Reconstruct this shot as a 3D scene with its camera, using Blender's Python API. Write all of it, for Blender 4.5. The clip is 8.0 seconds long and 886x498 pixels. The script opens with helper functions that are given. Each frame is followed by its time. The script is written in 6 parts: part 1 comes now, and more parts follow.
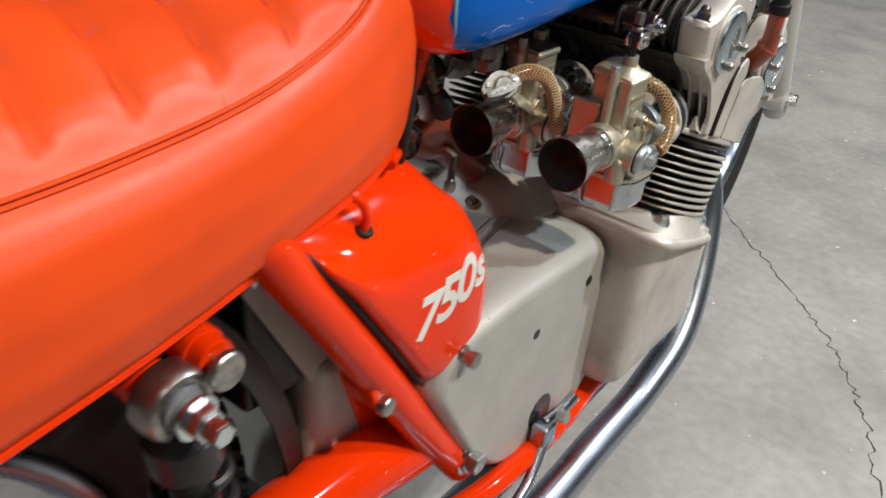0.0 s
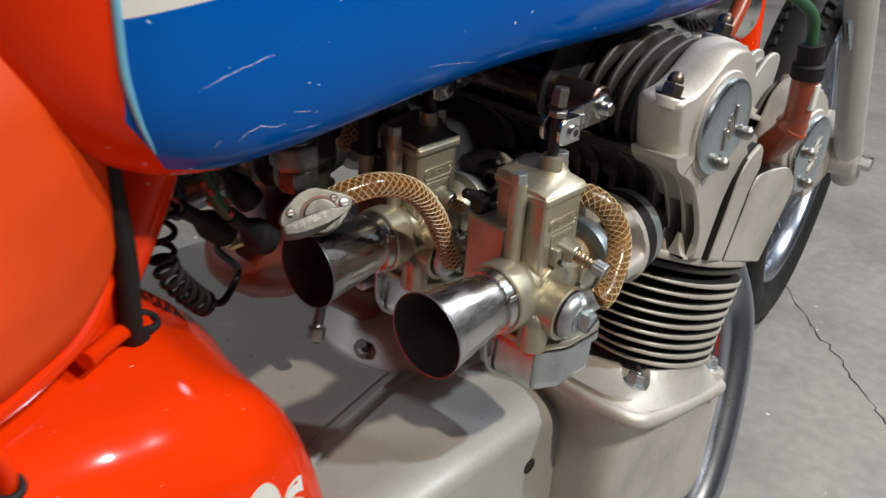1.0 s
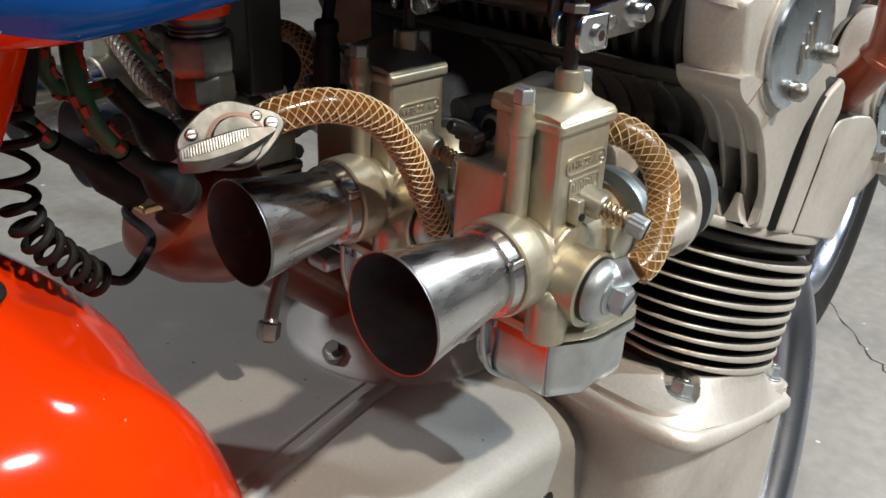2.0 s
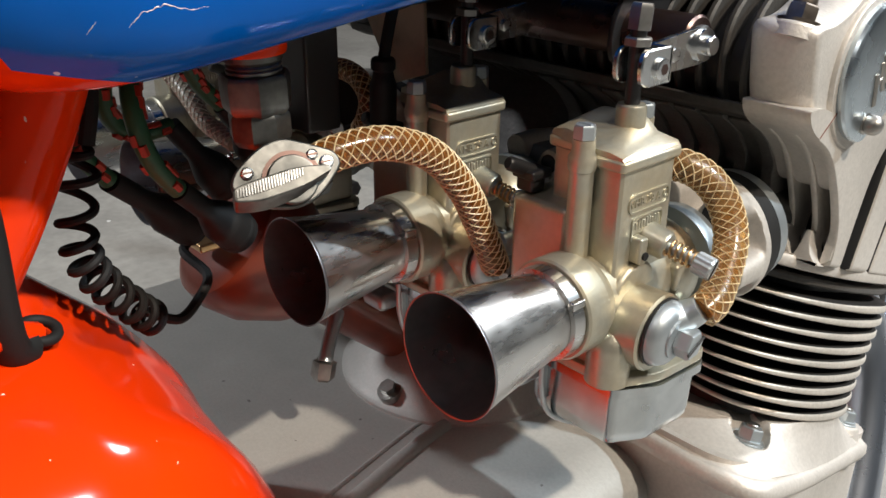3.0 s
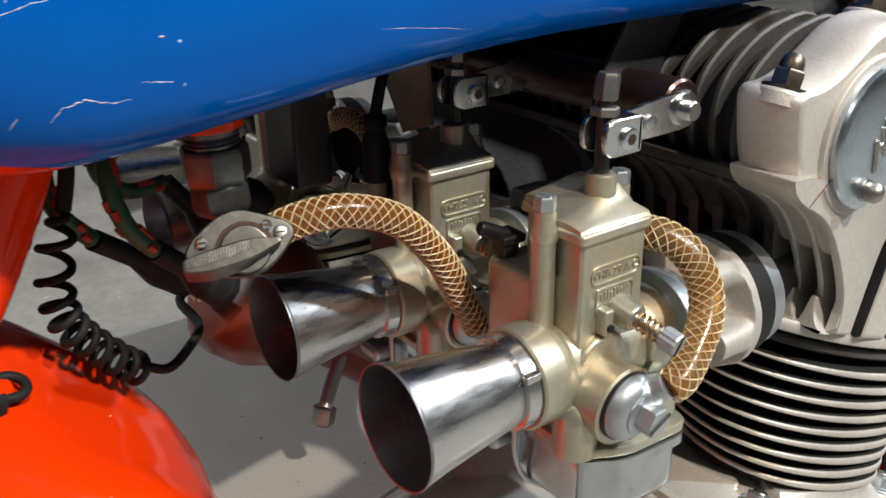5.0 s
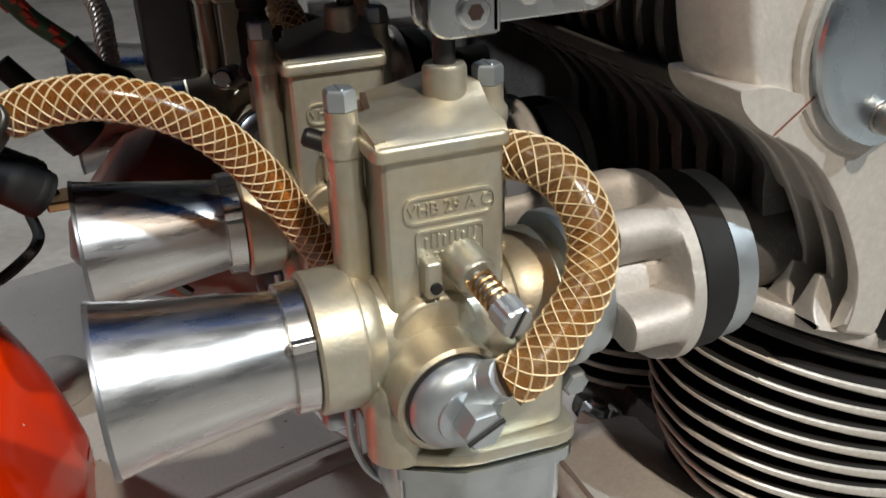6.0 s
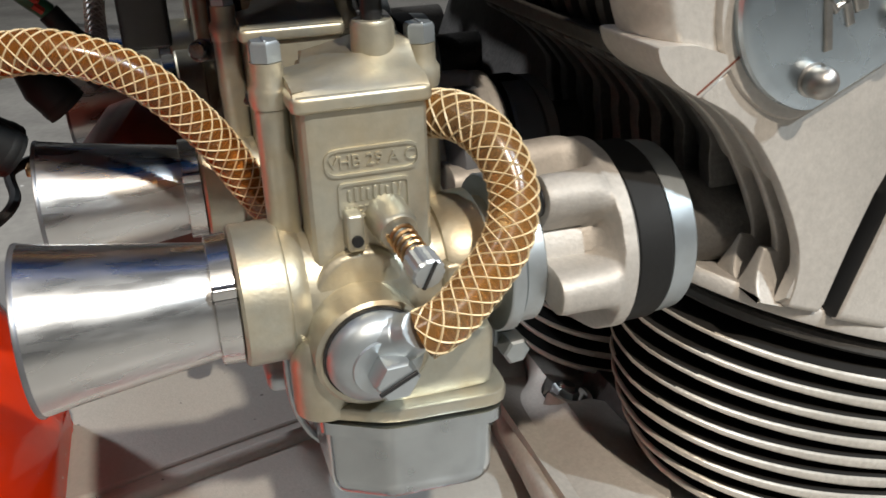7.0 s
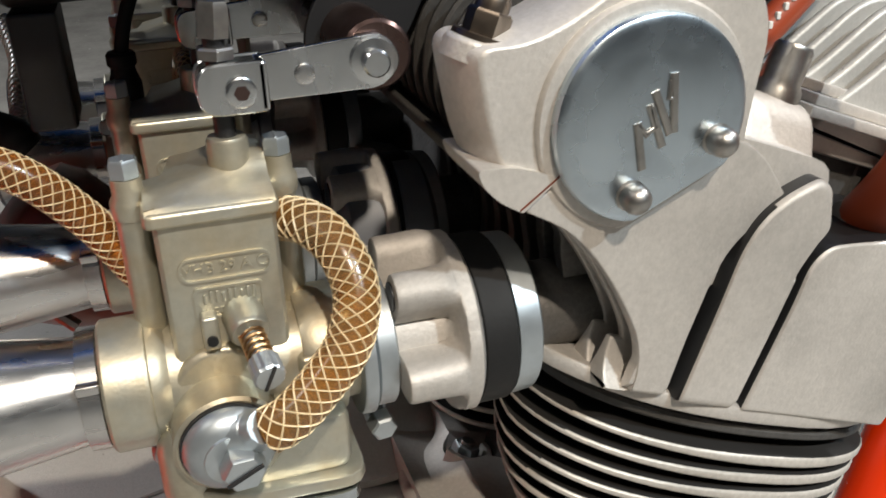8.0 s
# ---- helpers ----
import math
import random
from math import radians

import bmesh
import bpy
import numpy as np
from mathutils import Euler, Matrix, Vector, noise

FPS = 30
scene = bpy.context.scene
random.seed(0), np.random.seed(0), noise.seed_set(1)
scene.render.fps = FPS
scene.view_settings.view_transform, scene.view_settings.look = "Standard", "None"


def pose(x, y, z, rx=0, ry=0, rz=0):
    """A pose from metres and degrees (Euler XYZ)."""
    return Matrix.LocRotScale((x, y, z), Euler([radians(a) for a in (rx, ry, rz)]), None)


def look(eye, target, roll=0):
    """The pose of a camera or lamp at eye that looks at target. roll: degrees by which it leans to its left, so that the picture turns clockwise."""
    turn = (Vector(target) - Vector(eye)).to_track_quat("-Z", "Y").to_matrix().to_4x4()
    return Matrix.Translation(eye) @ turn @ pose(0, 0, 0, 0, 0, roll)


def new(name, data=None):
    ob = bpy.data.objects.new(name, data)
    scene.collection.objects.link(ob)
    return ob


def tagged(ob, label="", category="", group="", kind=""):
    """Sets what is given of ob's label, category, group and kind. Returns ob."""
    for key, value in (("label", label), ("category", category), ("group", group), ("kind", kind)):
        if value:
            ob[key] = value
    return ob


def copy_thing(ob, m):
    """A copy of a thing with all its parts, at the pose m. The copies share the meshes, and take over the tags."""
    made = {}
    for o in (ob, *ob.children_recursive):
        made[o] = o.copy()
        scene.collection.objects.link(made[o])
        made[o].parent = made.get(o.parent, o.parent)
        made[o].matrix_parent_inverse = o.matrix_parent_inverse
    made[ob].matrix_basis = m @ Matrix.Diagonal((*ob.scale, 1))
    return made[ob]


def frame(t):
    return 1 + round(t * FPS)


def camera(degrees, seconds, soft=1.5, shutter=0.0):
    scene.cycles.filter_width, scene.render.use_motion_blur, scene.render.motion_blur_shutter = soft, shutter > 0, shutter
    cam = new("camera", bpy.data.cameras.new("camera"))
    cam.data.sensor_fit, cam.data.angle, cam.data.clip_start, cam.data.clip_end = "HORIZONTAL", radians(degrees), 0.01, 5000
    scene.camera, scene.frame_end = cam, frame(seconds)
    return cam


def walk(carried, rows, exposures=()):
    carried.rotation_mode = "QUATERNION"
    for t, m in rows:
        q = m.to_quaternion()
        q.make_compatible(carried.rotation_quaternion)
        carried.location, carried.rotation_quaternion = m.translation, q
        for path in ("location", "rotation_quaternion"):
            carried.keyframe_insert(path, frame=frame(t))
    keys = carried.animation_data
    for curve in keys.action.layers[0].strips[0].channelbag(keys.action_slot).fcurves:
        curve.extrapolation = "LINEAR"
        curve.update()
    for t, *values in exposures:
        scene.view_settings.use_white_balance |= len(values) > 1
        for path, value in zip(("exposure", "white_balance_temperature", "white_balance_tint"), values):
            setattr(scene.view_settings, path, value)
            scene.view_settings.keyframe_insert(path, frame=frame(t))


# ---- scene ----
cam = camera(54.1, 8.0, shutter=0.3)
PATH = [
    (0, (0.4659, -0.6604, 0.9004), (-0.5343, 0.7478, -0.1078), 6.35),
    (0.5, (0.4571, -0.4754, 0.892), (-0.6363, 0.8673, -0.1088), 4.69),
    (1, (0.4101, -0.3525, 0.8573), (-0.7648, 0.964, -0.0843), 3.50),
    (1.2, (0.3874, -0.3143, 0.8305), (-0.7849, 1.0156, -0.0953), 3.70),
    (2.3, (0.3566, -0.2629, 0.766), (-0.9198, 1.0248, -0.0781), 1.49),
    (2.5, (0.3553, -0.2606, 0.7708), (-0.9497, 1.0138, -0.0494), 1.15),
    (3, (0.3521, -0.2609, 0.7682), (-0.9981, 0.9737, -0.0397), 0.59),
    (3.5, (0.3525, -0.2644, 0.7729), (-1.0097, 0.9633, -0.0253), 0.51),
    (4, (0.3585, -0.2636, 0.775), (-1.013, 0.9543, -0.0223), 0.35),
    (4.2, (0.366, -0.2634, 0.7807), (-1.0135, 0.9382, -0.0274), 0.40),
    (5.3, (0.3787, -0.172, 0.7885), (-1.1582, 0.7929, -0.0522), -0.65),
    (5.5, (0.3601, -0.1356, 0.7808), (-1.1489, 0.7818, -0.1579), 1.07),
    (6, (0.3664, -0.0731, 0.7429), (-1.3044, 0.5719, -0.147), -2.01),
    (6.5, (0.3747, -0.0574, 0.7311), (-1.3342, 0.5048, -0.1427), -2.20),
    (7, (0.3851, -0.0464, 0.7296), (-1.3327, 0.5051, -0.1335), -1.85),
    (7.5, (0.3976, -0.029, 0.7446), (-1.3169, 0.5344, -0.1172), -1.70),
    (8, (0.4033, -0.0083, 0.7605), (-1.3153, 0.5543, -0.0939), -1.54),
]
walk(cam, [(t, look(eye, target, roll)) for t, eye, target, roll in PATH],
     [(0, -0.26), (0.5, -0.28), (1.0, -0.50), (1.2, -0.45), (2.3, 0.0), (3, 0.10), (4.2, 0.10), (5.3, -0.05), (5.5, -0.08), (6, -0.22), (6.5, -0.10), (7, -0.04), (7.5, -0.08), (8, -0.15)])


from mathutils.bvhtree import BVHTree

# ---- light ----
world = bpy.data.worlds.new("showroom")
scene.world = world
world.use_nodes = True
world.node_tree.nodes["Background"].inputs[0].default_value = (0.75, 0.85, 1.0, 1)
world.node_tree.nodes["Background"].inputs[1].default_value = 0.35
scene.view_settings.exposure = 0.0


def area_lamp(name, place, target, size, watts, colour):
    data = bpy.data.lights.new(name, "AREA")
    data.shape, data.size, data.energy, data.color = "DISK", size, watts, colour
    lamp = new(name, data)
    lamp.matrix_world = look(place, target)
    return lamp


area_lamp("spot_lamp", (1.97, 0.085, 2.80), (0.12, 0.02, 0.5), 0.10, 80, (1.0, 0.87, 0.72))
area_lamp("spot_lamp", (2.1, 1.35, 2.9), (0.1, 0.0, 0.5), 0.10, 80, (0.80, 0.92, 1.0))
area_lamp("spot_lamp", (0.7, -1.9, 3.2), (0.1, -0.3, 0.6), 0.4, 11, (1.0, 0.94, 0.88))
area_lamp("spot_lamp", (0.7, 3.3, 3.4), (0.4, 2.4, 0.0), 0.5, 150, (0.97, 0.98, 1.0))
area_lamp("spot_lamp", (-2.05, -2.10, 2.57), (-0.1, -0.05, 0.45), 0.25, 55, (0.93, 0.96, 1.0))


# ---- materials ----
def material(name, colour, rough=0.5, metal=0.0, coat=0.0, grain=0.0, grain_scale=300.0, stain=0.12, stain_scale=18.0,
             bump=0.0, bump_scale=400.0, transmission=0.0, rough_var=0.12, ior=1.5, colour_b=None):
    mat = bpy.data.materials.new(name)
    mat.use_nodes = True
    nt = mat.node_tree
    bsdf = nt.nodes["Principled BSDF"]
    bsdf.inputs["Roughness"].default_value = rough
    bsdf.inputs["Metallic"].default_value = metal
    bsdf.inputs["Coat Weight"].default_value = coat
    bsdf.inputs["Coat Roughness"].default_value = 0.04
    bsdf.inputs["Transmission Weight"].default_value = transmission
    bsdf.inputs["IOR"].default_value = ior
    tc = nt.nodes.new("ShaderNodeTexCoord")
    big = nt.nodes.new("ShaderNodeTexNoise")
    big.inputs["Scale"].default_value, big.inputs["Detail"].default_value = stain_scale, 5
    small = nt.nodes.new("ShaderNodeTexNoise")
    small.inputs["Scale"].default_value, small.inputs["Detail"].default_value = grain_scale, 3
    for n in (big, small):
        nt.links.new(tc.outputs["Object"], n.inputs["Vector"])
    mix = nt.nodes.new("ShaderNodeMix")
    mix.data_type = "RGBA"
    second = colour_b or tuple(c * (1 - 2.2 * stain) for c in colour)
    mix.inputs["A"].default_value, mix.inputs["B"].default_value = (*colour, 1), (*second, 1)
    ramp = nt.nodes.new("ShaderNodeMapRange")
    ramp.inputs["From Min"].default_value, ramp.inputs["From Max"].default_value = 0.42, 0.72
    nt.links.new(big.outputs["Fac"], ramp.inputs["Value"])
    nt.links.new(ramp.outputs["Result"], mix.inputs["Factor"])
    out = mix.outputs["Result"]
    if grain:
        fine = nt.nodes.new("ShaderNodeMix")
        fine.data_type, fine.blend_type = "RGBA", "MULTIPLY"
        fine.inputs["Factor"].default_value = grain
        g = nt.nodes.new("ShaderNodeMapRange")
        g.inputs["From Min"].default_value, g.inputs["From Max"].default_value = 0.3, 0.7
        g.inputs["To Min"].default_value, g.inputs["To Max"].default_value = 0.45, 1.25
        nt.links.new(small.outputs["Fac"], g.inputs["Value"])
        nt.links.new(out, fine.inputs["A"])
        nt.links.new(g.outputs["Result"], fine.inputs["B"])
        out = fine.outputs["Result"]
    nt.links.new(out, bsdf.inputs["Base Color"])
    rr = nt.nodes.new("ShaderNodeMapRange")
    rr.inputs["From Min"].default_value, rr.inputs["From Max"].default_value = 0.3, 0.7
    rr.inputs["To Min"].default_value = max(0.02, rough - rough_var * rough)
    rr.inputs["To Max"].default_value = min(1.0, rough + rough_var)
    nt.links.new(big.outputs["Fac"], rr.inputs["Value"])
    nt.links.new(rr.outputs["Result"], bsdf.inputs["Roughness"])
    if bump:
        bn = nt.nodes.new("ShaderNodeTexNoise")
        bn.inputs["Scale"].default_value, bn.inputs["Detail"].default_value = bump_scale, 2
        nt.links.new(tc.outputs["Object"], bn.inputs["Vector"])
        b = nt.nodes.new("ShaderNodeBump")
        b.inputs["Strength"].default_value, b.inputs["Distance"].default_value = bump, 0.001
        nt.links.new(bn.outputs["Fac"], b.inputs["Height"])
        nt.links.new(b.outputs["Normal"], bsdf.inputs["Normal"])
    return mat


RED = material("red_paint", (0.80, 0.037, 0.0015), 0.08, coat=0.0, stain=0.04, rough_var=0.05)
VINYL = material("red_vinyl", (0.74, 0.066, 0.005), 0.44, stain=0.05, bump=0.12, bump_scale=900, rough_var=0.1, ior=1.38)
BLUE = material("blue_paint", (0.0, 0.102, 0.47), 0.10, coat=0.0, stain=0.05, rough_var=0.05)
for paint, level in ((BLUE, 0.13), (RED, 0.20)):
    paint.node_tree.nodes["Principled BSDF"].inputs["Specular IOR Level"].default_value = level
PALE = material("pale_blue_paint", (0.15, 0.45, 0.62), 0.3, coat=0.8, stain=0.05)
WHITE = material("white_paint", (0.75, 0.74, 0.70), 0.3, coat=0.6, stain=0.05)
CAST = material("sandcast_aluminium", (0.60, 0.565, 0.52), 0.55, metal=0.5, grain=0.15, grain_scale=500, stain=0.13, bump=0.16, bump_scale=900)
CASE = material("painted_case", (0.46, 0.455, 0.43), 0.48, metal=0.25, grain=0.12, grain_scale=500, stain=0.06, bump=0.15, bump_scale=900)
FIN = material("barrel_aluminium", (0.64, 0.60, 0.54), 0.46, metal=0.5, grain=0.2, grain_scale=500, stain=0.12, bump=0.25, bump_scale=600)
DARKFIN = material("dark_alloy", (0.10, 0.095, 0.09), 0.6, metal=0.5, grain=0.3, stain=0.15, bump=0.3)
ZAMAK = material("gold_passivated_zinc", (0.50, 0.485, 0.405), 0.36, metal=0.75, stain=0.10, stain_scale=55, grain=0.14, bump=0.07, bump_scale=900, colour_b=(0.50, 0.43, 0.30))
ZINC = material("zinc_plate", (0.50, 0.545, 0.57), 0.38, metal=0.85, stain=0.08, stain_scale=60, grain=0.08)
CHROME = material("polished_aluminium", (0.62, 0.62, 0.615), 0.27, metal=1.0, stain=0.05, stain_scale=50, rough_var=0.10)
PIPE = material("chrome", (0.42, 0.46, 0.53), 0.26, metal=1.0, stain=0.03, rough_var=0.05)
CAPMETAL = material("blue_grey_alloy", (0.54, 0.62, 0.68), 0.20, metal=1.0, stain=0.08, stain_scale=60, rough_var=0.2)
BRIGHT = material("polished_zinc", (0.66, 0.68, 0.69), 0.12, metal=1.0, stain=0.06, stain_scale=50)
AGEDSTEEL = material("aged_brown_steel", (0.20, 0.165, 0.135), 0.34, metal=1.0, stain=0.25, stain_scale=150, grain=0.25)
STEEL = material("bolt_steel", (0.43, 0.415, 0.39), 0.32, metal=1.0, stain=0.15, stain_scale=120, grain=0.2)
RUBBER = material("black_rubber", (0.012, 0.012, 0.012), 0.6, stain=0.1, bump=0.1)
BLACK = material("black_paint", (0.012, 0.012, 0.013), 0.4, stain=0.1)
FINBLACK = material("fin_root_black", (0.012, 0.011, 0.010), 0.75, stain=0.1)
# near-black for plates that stand for the shade inside holes and bores
INSIDE = material("hole_shade", (0.045, 0.045, 0.05), 0.32, metal=0.6, stain=0.2)
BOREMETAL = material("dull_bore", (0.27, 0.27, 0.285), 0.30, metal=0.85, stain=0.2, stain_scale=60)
HOSE_DARK = material("dark_amber_hose", (0.42, 0.150, 0.028), 0.16, stain=0.12, stain_scale=60, transmission=0.7, colour_b=(0.30, 0.12, 0.03))
HOSE = material("amber_hose", (0.50, 0.225, 0.055), 0.16, stain=0.12, stain_scale=60, transmission=0.7, colour_b=(0.33, 0.20, 0.085))
BRAID = material("hose_braid", (0.70, 0.56, 0.34), 0.35, stain=0.05)
TAPMETAL = material("dull_dented_plating", (0.17, 0.17, 0.16), 0.40, metal=1.0, stain=0.22, stain_scale=90, grain=0.25, grain_scale=400, bump=0.12, bump_scale=200)
CLEARHOSE = material("milky_hose", (0.62, 0.56, 0.44), 0.3, stain=0.12, stain_scale=60, transmission=0.2)
CLEARBRAID = material("milky_braid", (0.82, 0.78, 0.68), 0.4, stain=0.05)
BROWN = material("brown_bakelite", (0.36, 0.060, 0.020), 0.3, coat=0.4, stain=0.1)
OLDBROWN = material("dark_brown_bakelite", (0.20, 0.034, 0.013), 0.34, coat=0.3, stain=0.2, stain_scale=40)
GREEN = material("green_cloth_wire", (0.03, 0.11, 0.05), 0.5, stain=0.1)
SPRING = material("brass_spring", (0.62, 0.40, 0.20), 0.3, metal=1.0, stain=0.1)
GASKET = material("red_gasket", (0.16, 0.045, 0.025), 0.6, stain=0.2, stain_scale=80)
SILVER = material("silver_paint", (0.52, 0.51, 0.48), 0.4, metal=0.3, stain=0.06)
REDCLOTH = material("red_cloth", (0.45, 0.04, 0.02), 0.6, stain=0.1)
CREAM = material("cream_card", (0.50, 0.42, 0.30), 0.6, stain=0.15, stain_scale=60)
GREYRUB = material("grey_rubber", (0.16, 0.17, 0.19), 0.45, stain=0.1)
# cast alloy darkened to carry the shade under the tank
DARKCAST = material("shade_dark_alloy", (0.085, 0.08, 0.074), 0.55, metal=0.5, grain=0.3, grain_scale=500, stain=0.2, bump=0.2)
CONCRETE = material("polished_concrete", (0.31, 0.298, 0.275), 0.42, stain=0.16, stain_scale=4.0, grain=0.26, grain_scale=45, bump=0.2, bump_scale=50, rough_var=0.2)
CRACK = material("crack_dark", (0.05, 0.045, 0.04), 0.9, stain=0.1)
PLASTER = material("grey_plaster", (0.32, 0.32, 0.315), 0.8, stain=0.06, stain_scale=2.0, grain=0.1, grain_scale=40)
CEILING = material("pale_ceiling", (0.38, 0.38, 0.38), 0.8, stain=0.06, stain_scale=2.0)


BOWL = material("plated_zinc", (0.52, 0.56, 0.58), 0.15, metal=1.0, stain=0.10, stain_scale=70, rough_var=0.15)
SHAFT = material("dark_plated_steel", (0.13, 0.085, 0.075), 0.26, metal=0.9, stain=0.1, stain_scale=60)
# darker copy of the cast alloy; holds the shade below the cam box
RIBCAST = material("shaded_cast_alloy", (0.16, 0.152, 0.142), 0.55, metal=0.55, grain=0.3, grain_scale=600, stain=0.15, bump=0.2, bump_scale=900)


def specks(mat, scale, least, colour):
    """Sparse pale chips and dust on a paint."""
    nt = mat.node_tree
    bsdf = nt.nodes["Principled BSDF"]
    before = bsdf.inputs["Base Color"].links[0].from_socket
    tc, noise = nt.nodes.new("ShaderNodeTexCoord"), nt.nodes.new("ShaderNodeTexNoise")
    noise.inputs["Scale"].default_value, noise.inputs["Detail"].default_value = scale, 1.5
    nt.links.new(tc.outputs["Object"], noise.inputs["Vector"])
    step = nt.nodes.new("ShaderNodeMapRange")
    step.inputs["From Min"].default_value, step.inputs["From Max"].default_value = least, least + 0.015
    nt.links.new(noise.outputs["Fac"], step.inputs["Value"])
    mix = nt.nodes.new("ShaderNodeMix")
    mix.data_type = "RGBA"
    mix.inputs["B"].default_value = (*colour, 1)
    nt.links.new(step.outputs["Result"], mix.inputs["Factor"])
    nt.links.new(before, mix.inputs["A"])
    nt.links.new(mix.outputs["Result"], bsdf.inputs["Base Color"])


def streaks(mat, stretch, low, high, bump=0.0):
    """Polishing marks drawn out along one axis."""
    nt = mat.node_tree
    bsdf = nt.nodes["Principled BSDF"]
    tc, turn, noise = nt.nodes.new("ShaderNodeTexCoord"), nt.nodes.new("ShaderNodeMapping"), nt.nodes.new("ShaderNodeTexNoise")
    turn.inputs["Scale"].default_value = stretch
    noise.inputs["Scale"].default_value, noise.inputs["Detail"].default_value = 1.0, 6
    nt.links.new(tc.outputs["Object"], turn.inputs["Vector"])
    nt.links.new(turn.outputs["Vector"], noise.inputs["Vector"])
    span = nt.nodes.new("ShaderNodeMapRange")
    span.inputs["From Min"].default_value, span.inputs["From Max"].default_value = 0.35, 0.70
    span.inputs["To Min"].default_value, span.inputs["To Max"].default_value = low, high
    nt.links.new(noise.outputs["Fac"], span.inputs["Value"])
    nt.links.new(span.outputs["Result"], bsdf.inputs["Roughness"])
    if bump:
        b = nt.nodes.new("ShaderNodeBump")
        b.inputs["Strength"].default_value, b.inputs["Distance"].default_value = bump, 0.0005
        nt.links.new(noise.outputs["Fac"], b.inputs["Height"])
        nt.links.new(b.outputs["Normal"], bsdf.inputs["Normal"])


RUBBER.node_tree.nodes["Principled BSDF"].inputs["Specular IOR Level"].default_value = 0.3
specks(RED, 300.0, 0.775, (0.80, 0.60, 0.50))
specks(BLUE, 200.0, 0.755, (0.55, 0.65, 0.75))
specks(CONCRETE, 38.0, 0.74, (0.60, 0.59, 0.57))
specks(CASE, 170.0, 0.76, (0.20, 0.19, 0.18))
streaks(CHROME, (160.0, 22.0, 160.0), 0.20, 0.42, 0.05)
streaks(BRIGHT, (120.0, 120.0, 60.0), 0.14, 0.34, 0.04)


# ---- mesh helpers ----
def ring_mesh(bm, rings, close=True, cap=True):
    """Skins a list of rings, each a list of points of one length."""
    vs = [[bm.verts.new(p) for p in r] for r in rings]
    n = len(vs[0])
    for a, b in zip(vs, vs[1:]):
        for i in range(n if close else n - 1):
            bm.faces.new((a[i], a[(i + 1) % n], b[(i + 1) % n], b[i]))
    if cap:
        bm.faces.new(vs[0][::-1])
        bm.faces.new(vs[-1])
    return vs


def frame_of(direction):
    d = Vector(direction).normalized()
    u = d.cross(Vector((0, 0, 1)) if abs(d.z) < 0.95 else Vector((0, 1, 0))).normalized()
    return u, d.cross(u).normalized(), d


def turned(profile, base, direction, n=40, cap=True):
    """A body of revolution: profile of (radius, height) along direction from base."""
    u, v, d = frame_of(direction)
    base = Vector(base)
    bm = bmesh.new()
    rings = [[base + d * h + (u * math.cos(2 * math.pi * i / n) + v * math.sin(2 * math.pi * i / n)) * max(r, 1e-5) for i in range(n)] for r, h in profile]
    ring_mesh(bm, rings, cap=cap)
    bmesh.ops.recalc_face_normals(bm, faces=bm.faces)
    return bm


def smooth_path(pts, per=8):
    pts = [Vector(p) for p in pts]
    out = []
    for i in range(len(pts) - 1):
        p0, p1, p2, p3 = pts[max(i - 1, 0)], pts[i], pts[i + 1], pts[min(i + 2, len(pts) - 1)]
        for k in range(per):
            t = k / per
            out.append(0.5 * ((2 * p1) + (p2 - p0) * t + (2 * p0 - 5 * p1 + 4 * p2 - p3) * t * t + (3 * p1 - p0 - 3 * p2 + p3) * t ** 3))
    out.append(pts[-1])
    return out


def path_frames(path):
    u = None
    res = []
    for i, p in enumerate(path):
        d = (path[min(i + 1, len(path) - 1)] - path[max(i - 1, 0)]).normalized()
        if u is None:
            u = frame_of(d)[0]
        u = (u - d * u.dot(d)).normalized()
        res.append((p, u, d.cross(u)))
    return res


def tube(pts, r, n=16, per=8, smooth=True):
    path = smooth_path(pts, per) if smooth else [Vector(p) for p in pts]
    rad = r if callable(r) else (lambda f: r)
    bm = bmesh.new()
    rings = []
    fr = path_frames(path)
    for i, (p, u, v) in enumerate(fr):
        rr = rad(i / (len(fr) - 1))
        rings.append([p + (u * math.cos(2 * math.pi * k / n) + v * math.sin(2 * math.pi * k / n)) * rr for k in range(n)])
    ring_mesh(bm, rings)
    bmesh.ops.recalc_face_normals(bm, faces=bm.faces)
    return bm


def braid(pts, r, strands=8, pitch=0.027, thick=0.00042, per=14):
    """Crossing helical threads on a hose."""
    fr = path_frames(smooth_path(pts, per))
    length = [0.0]
    for a, b in zip(fr, fr[1:]):
        length.append(length[-1] + (b[0] - a[0]).length)
    bm = bmesh.new()
    for sign in (1, -1):
        for s in range(strands):
            rings = []
            for (p, u, v), l in zip(fr, length):
                a = sign * 2 * math.pi * l / pitch + 2 * math.pi * s / strands
                out = u * math.cos(a) + v * math.sin(a)
                side = (v * math.cos(a) - u * math.sin(a))
                c = p + out * (r + thick * 0.1)
                rings.append([c + side * thick, c + out * thick * 0.9, c - side * thick, c - out * thick * 0.9])
            ring_mesh(bm, rings)
    return bm


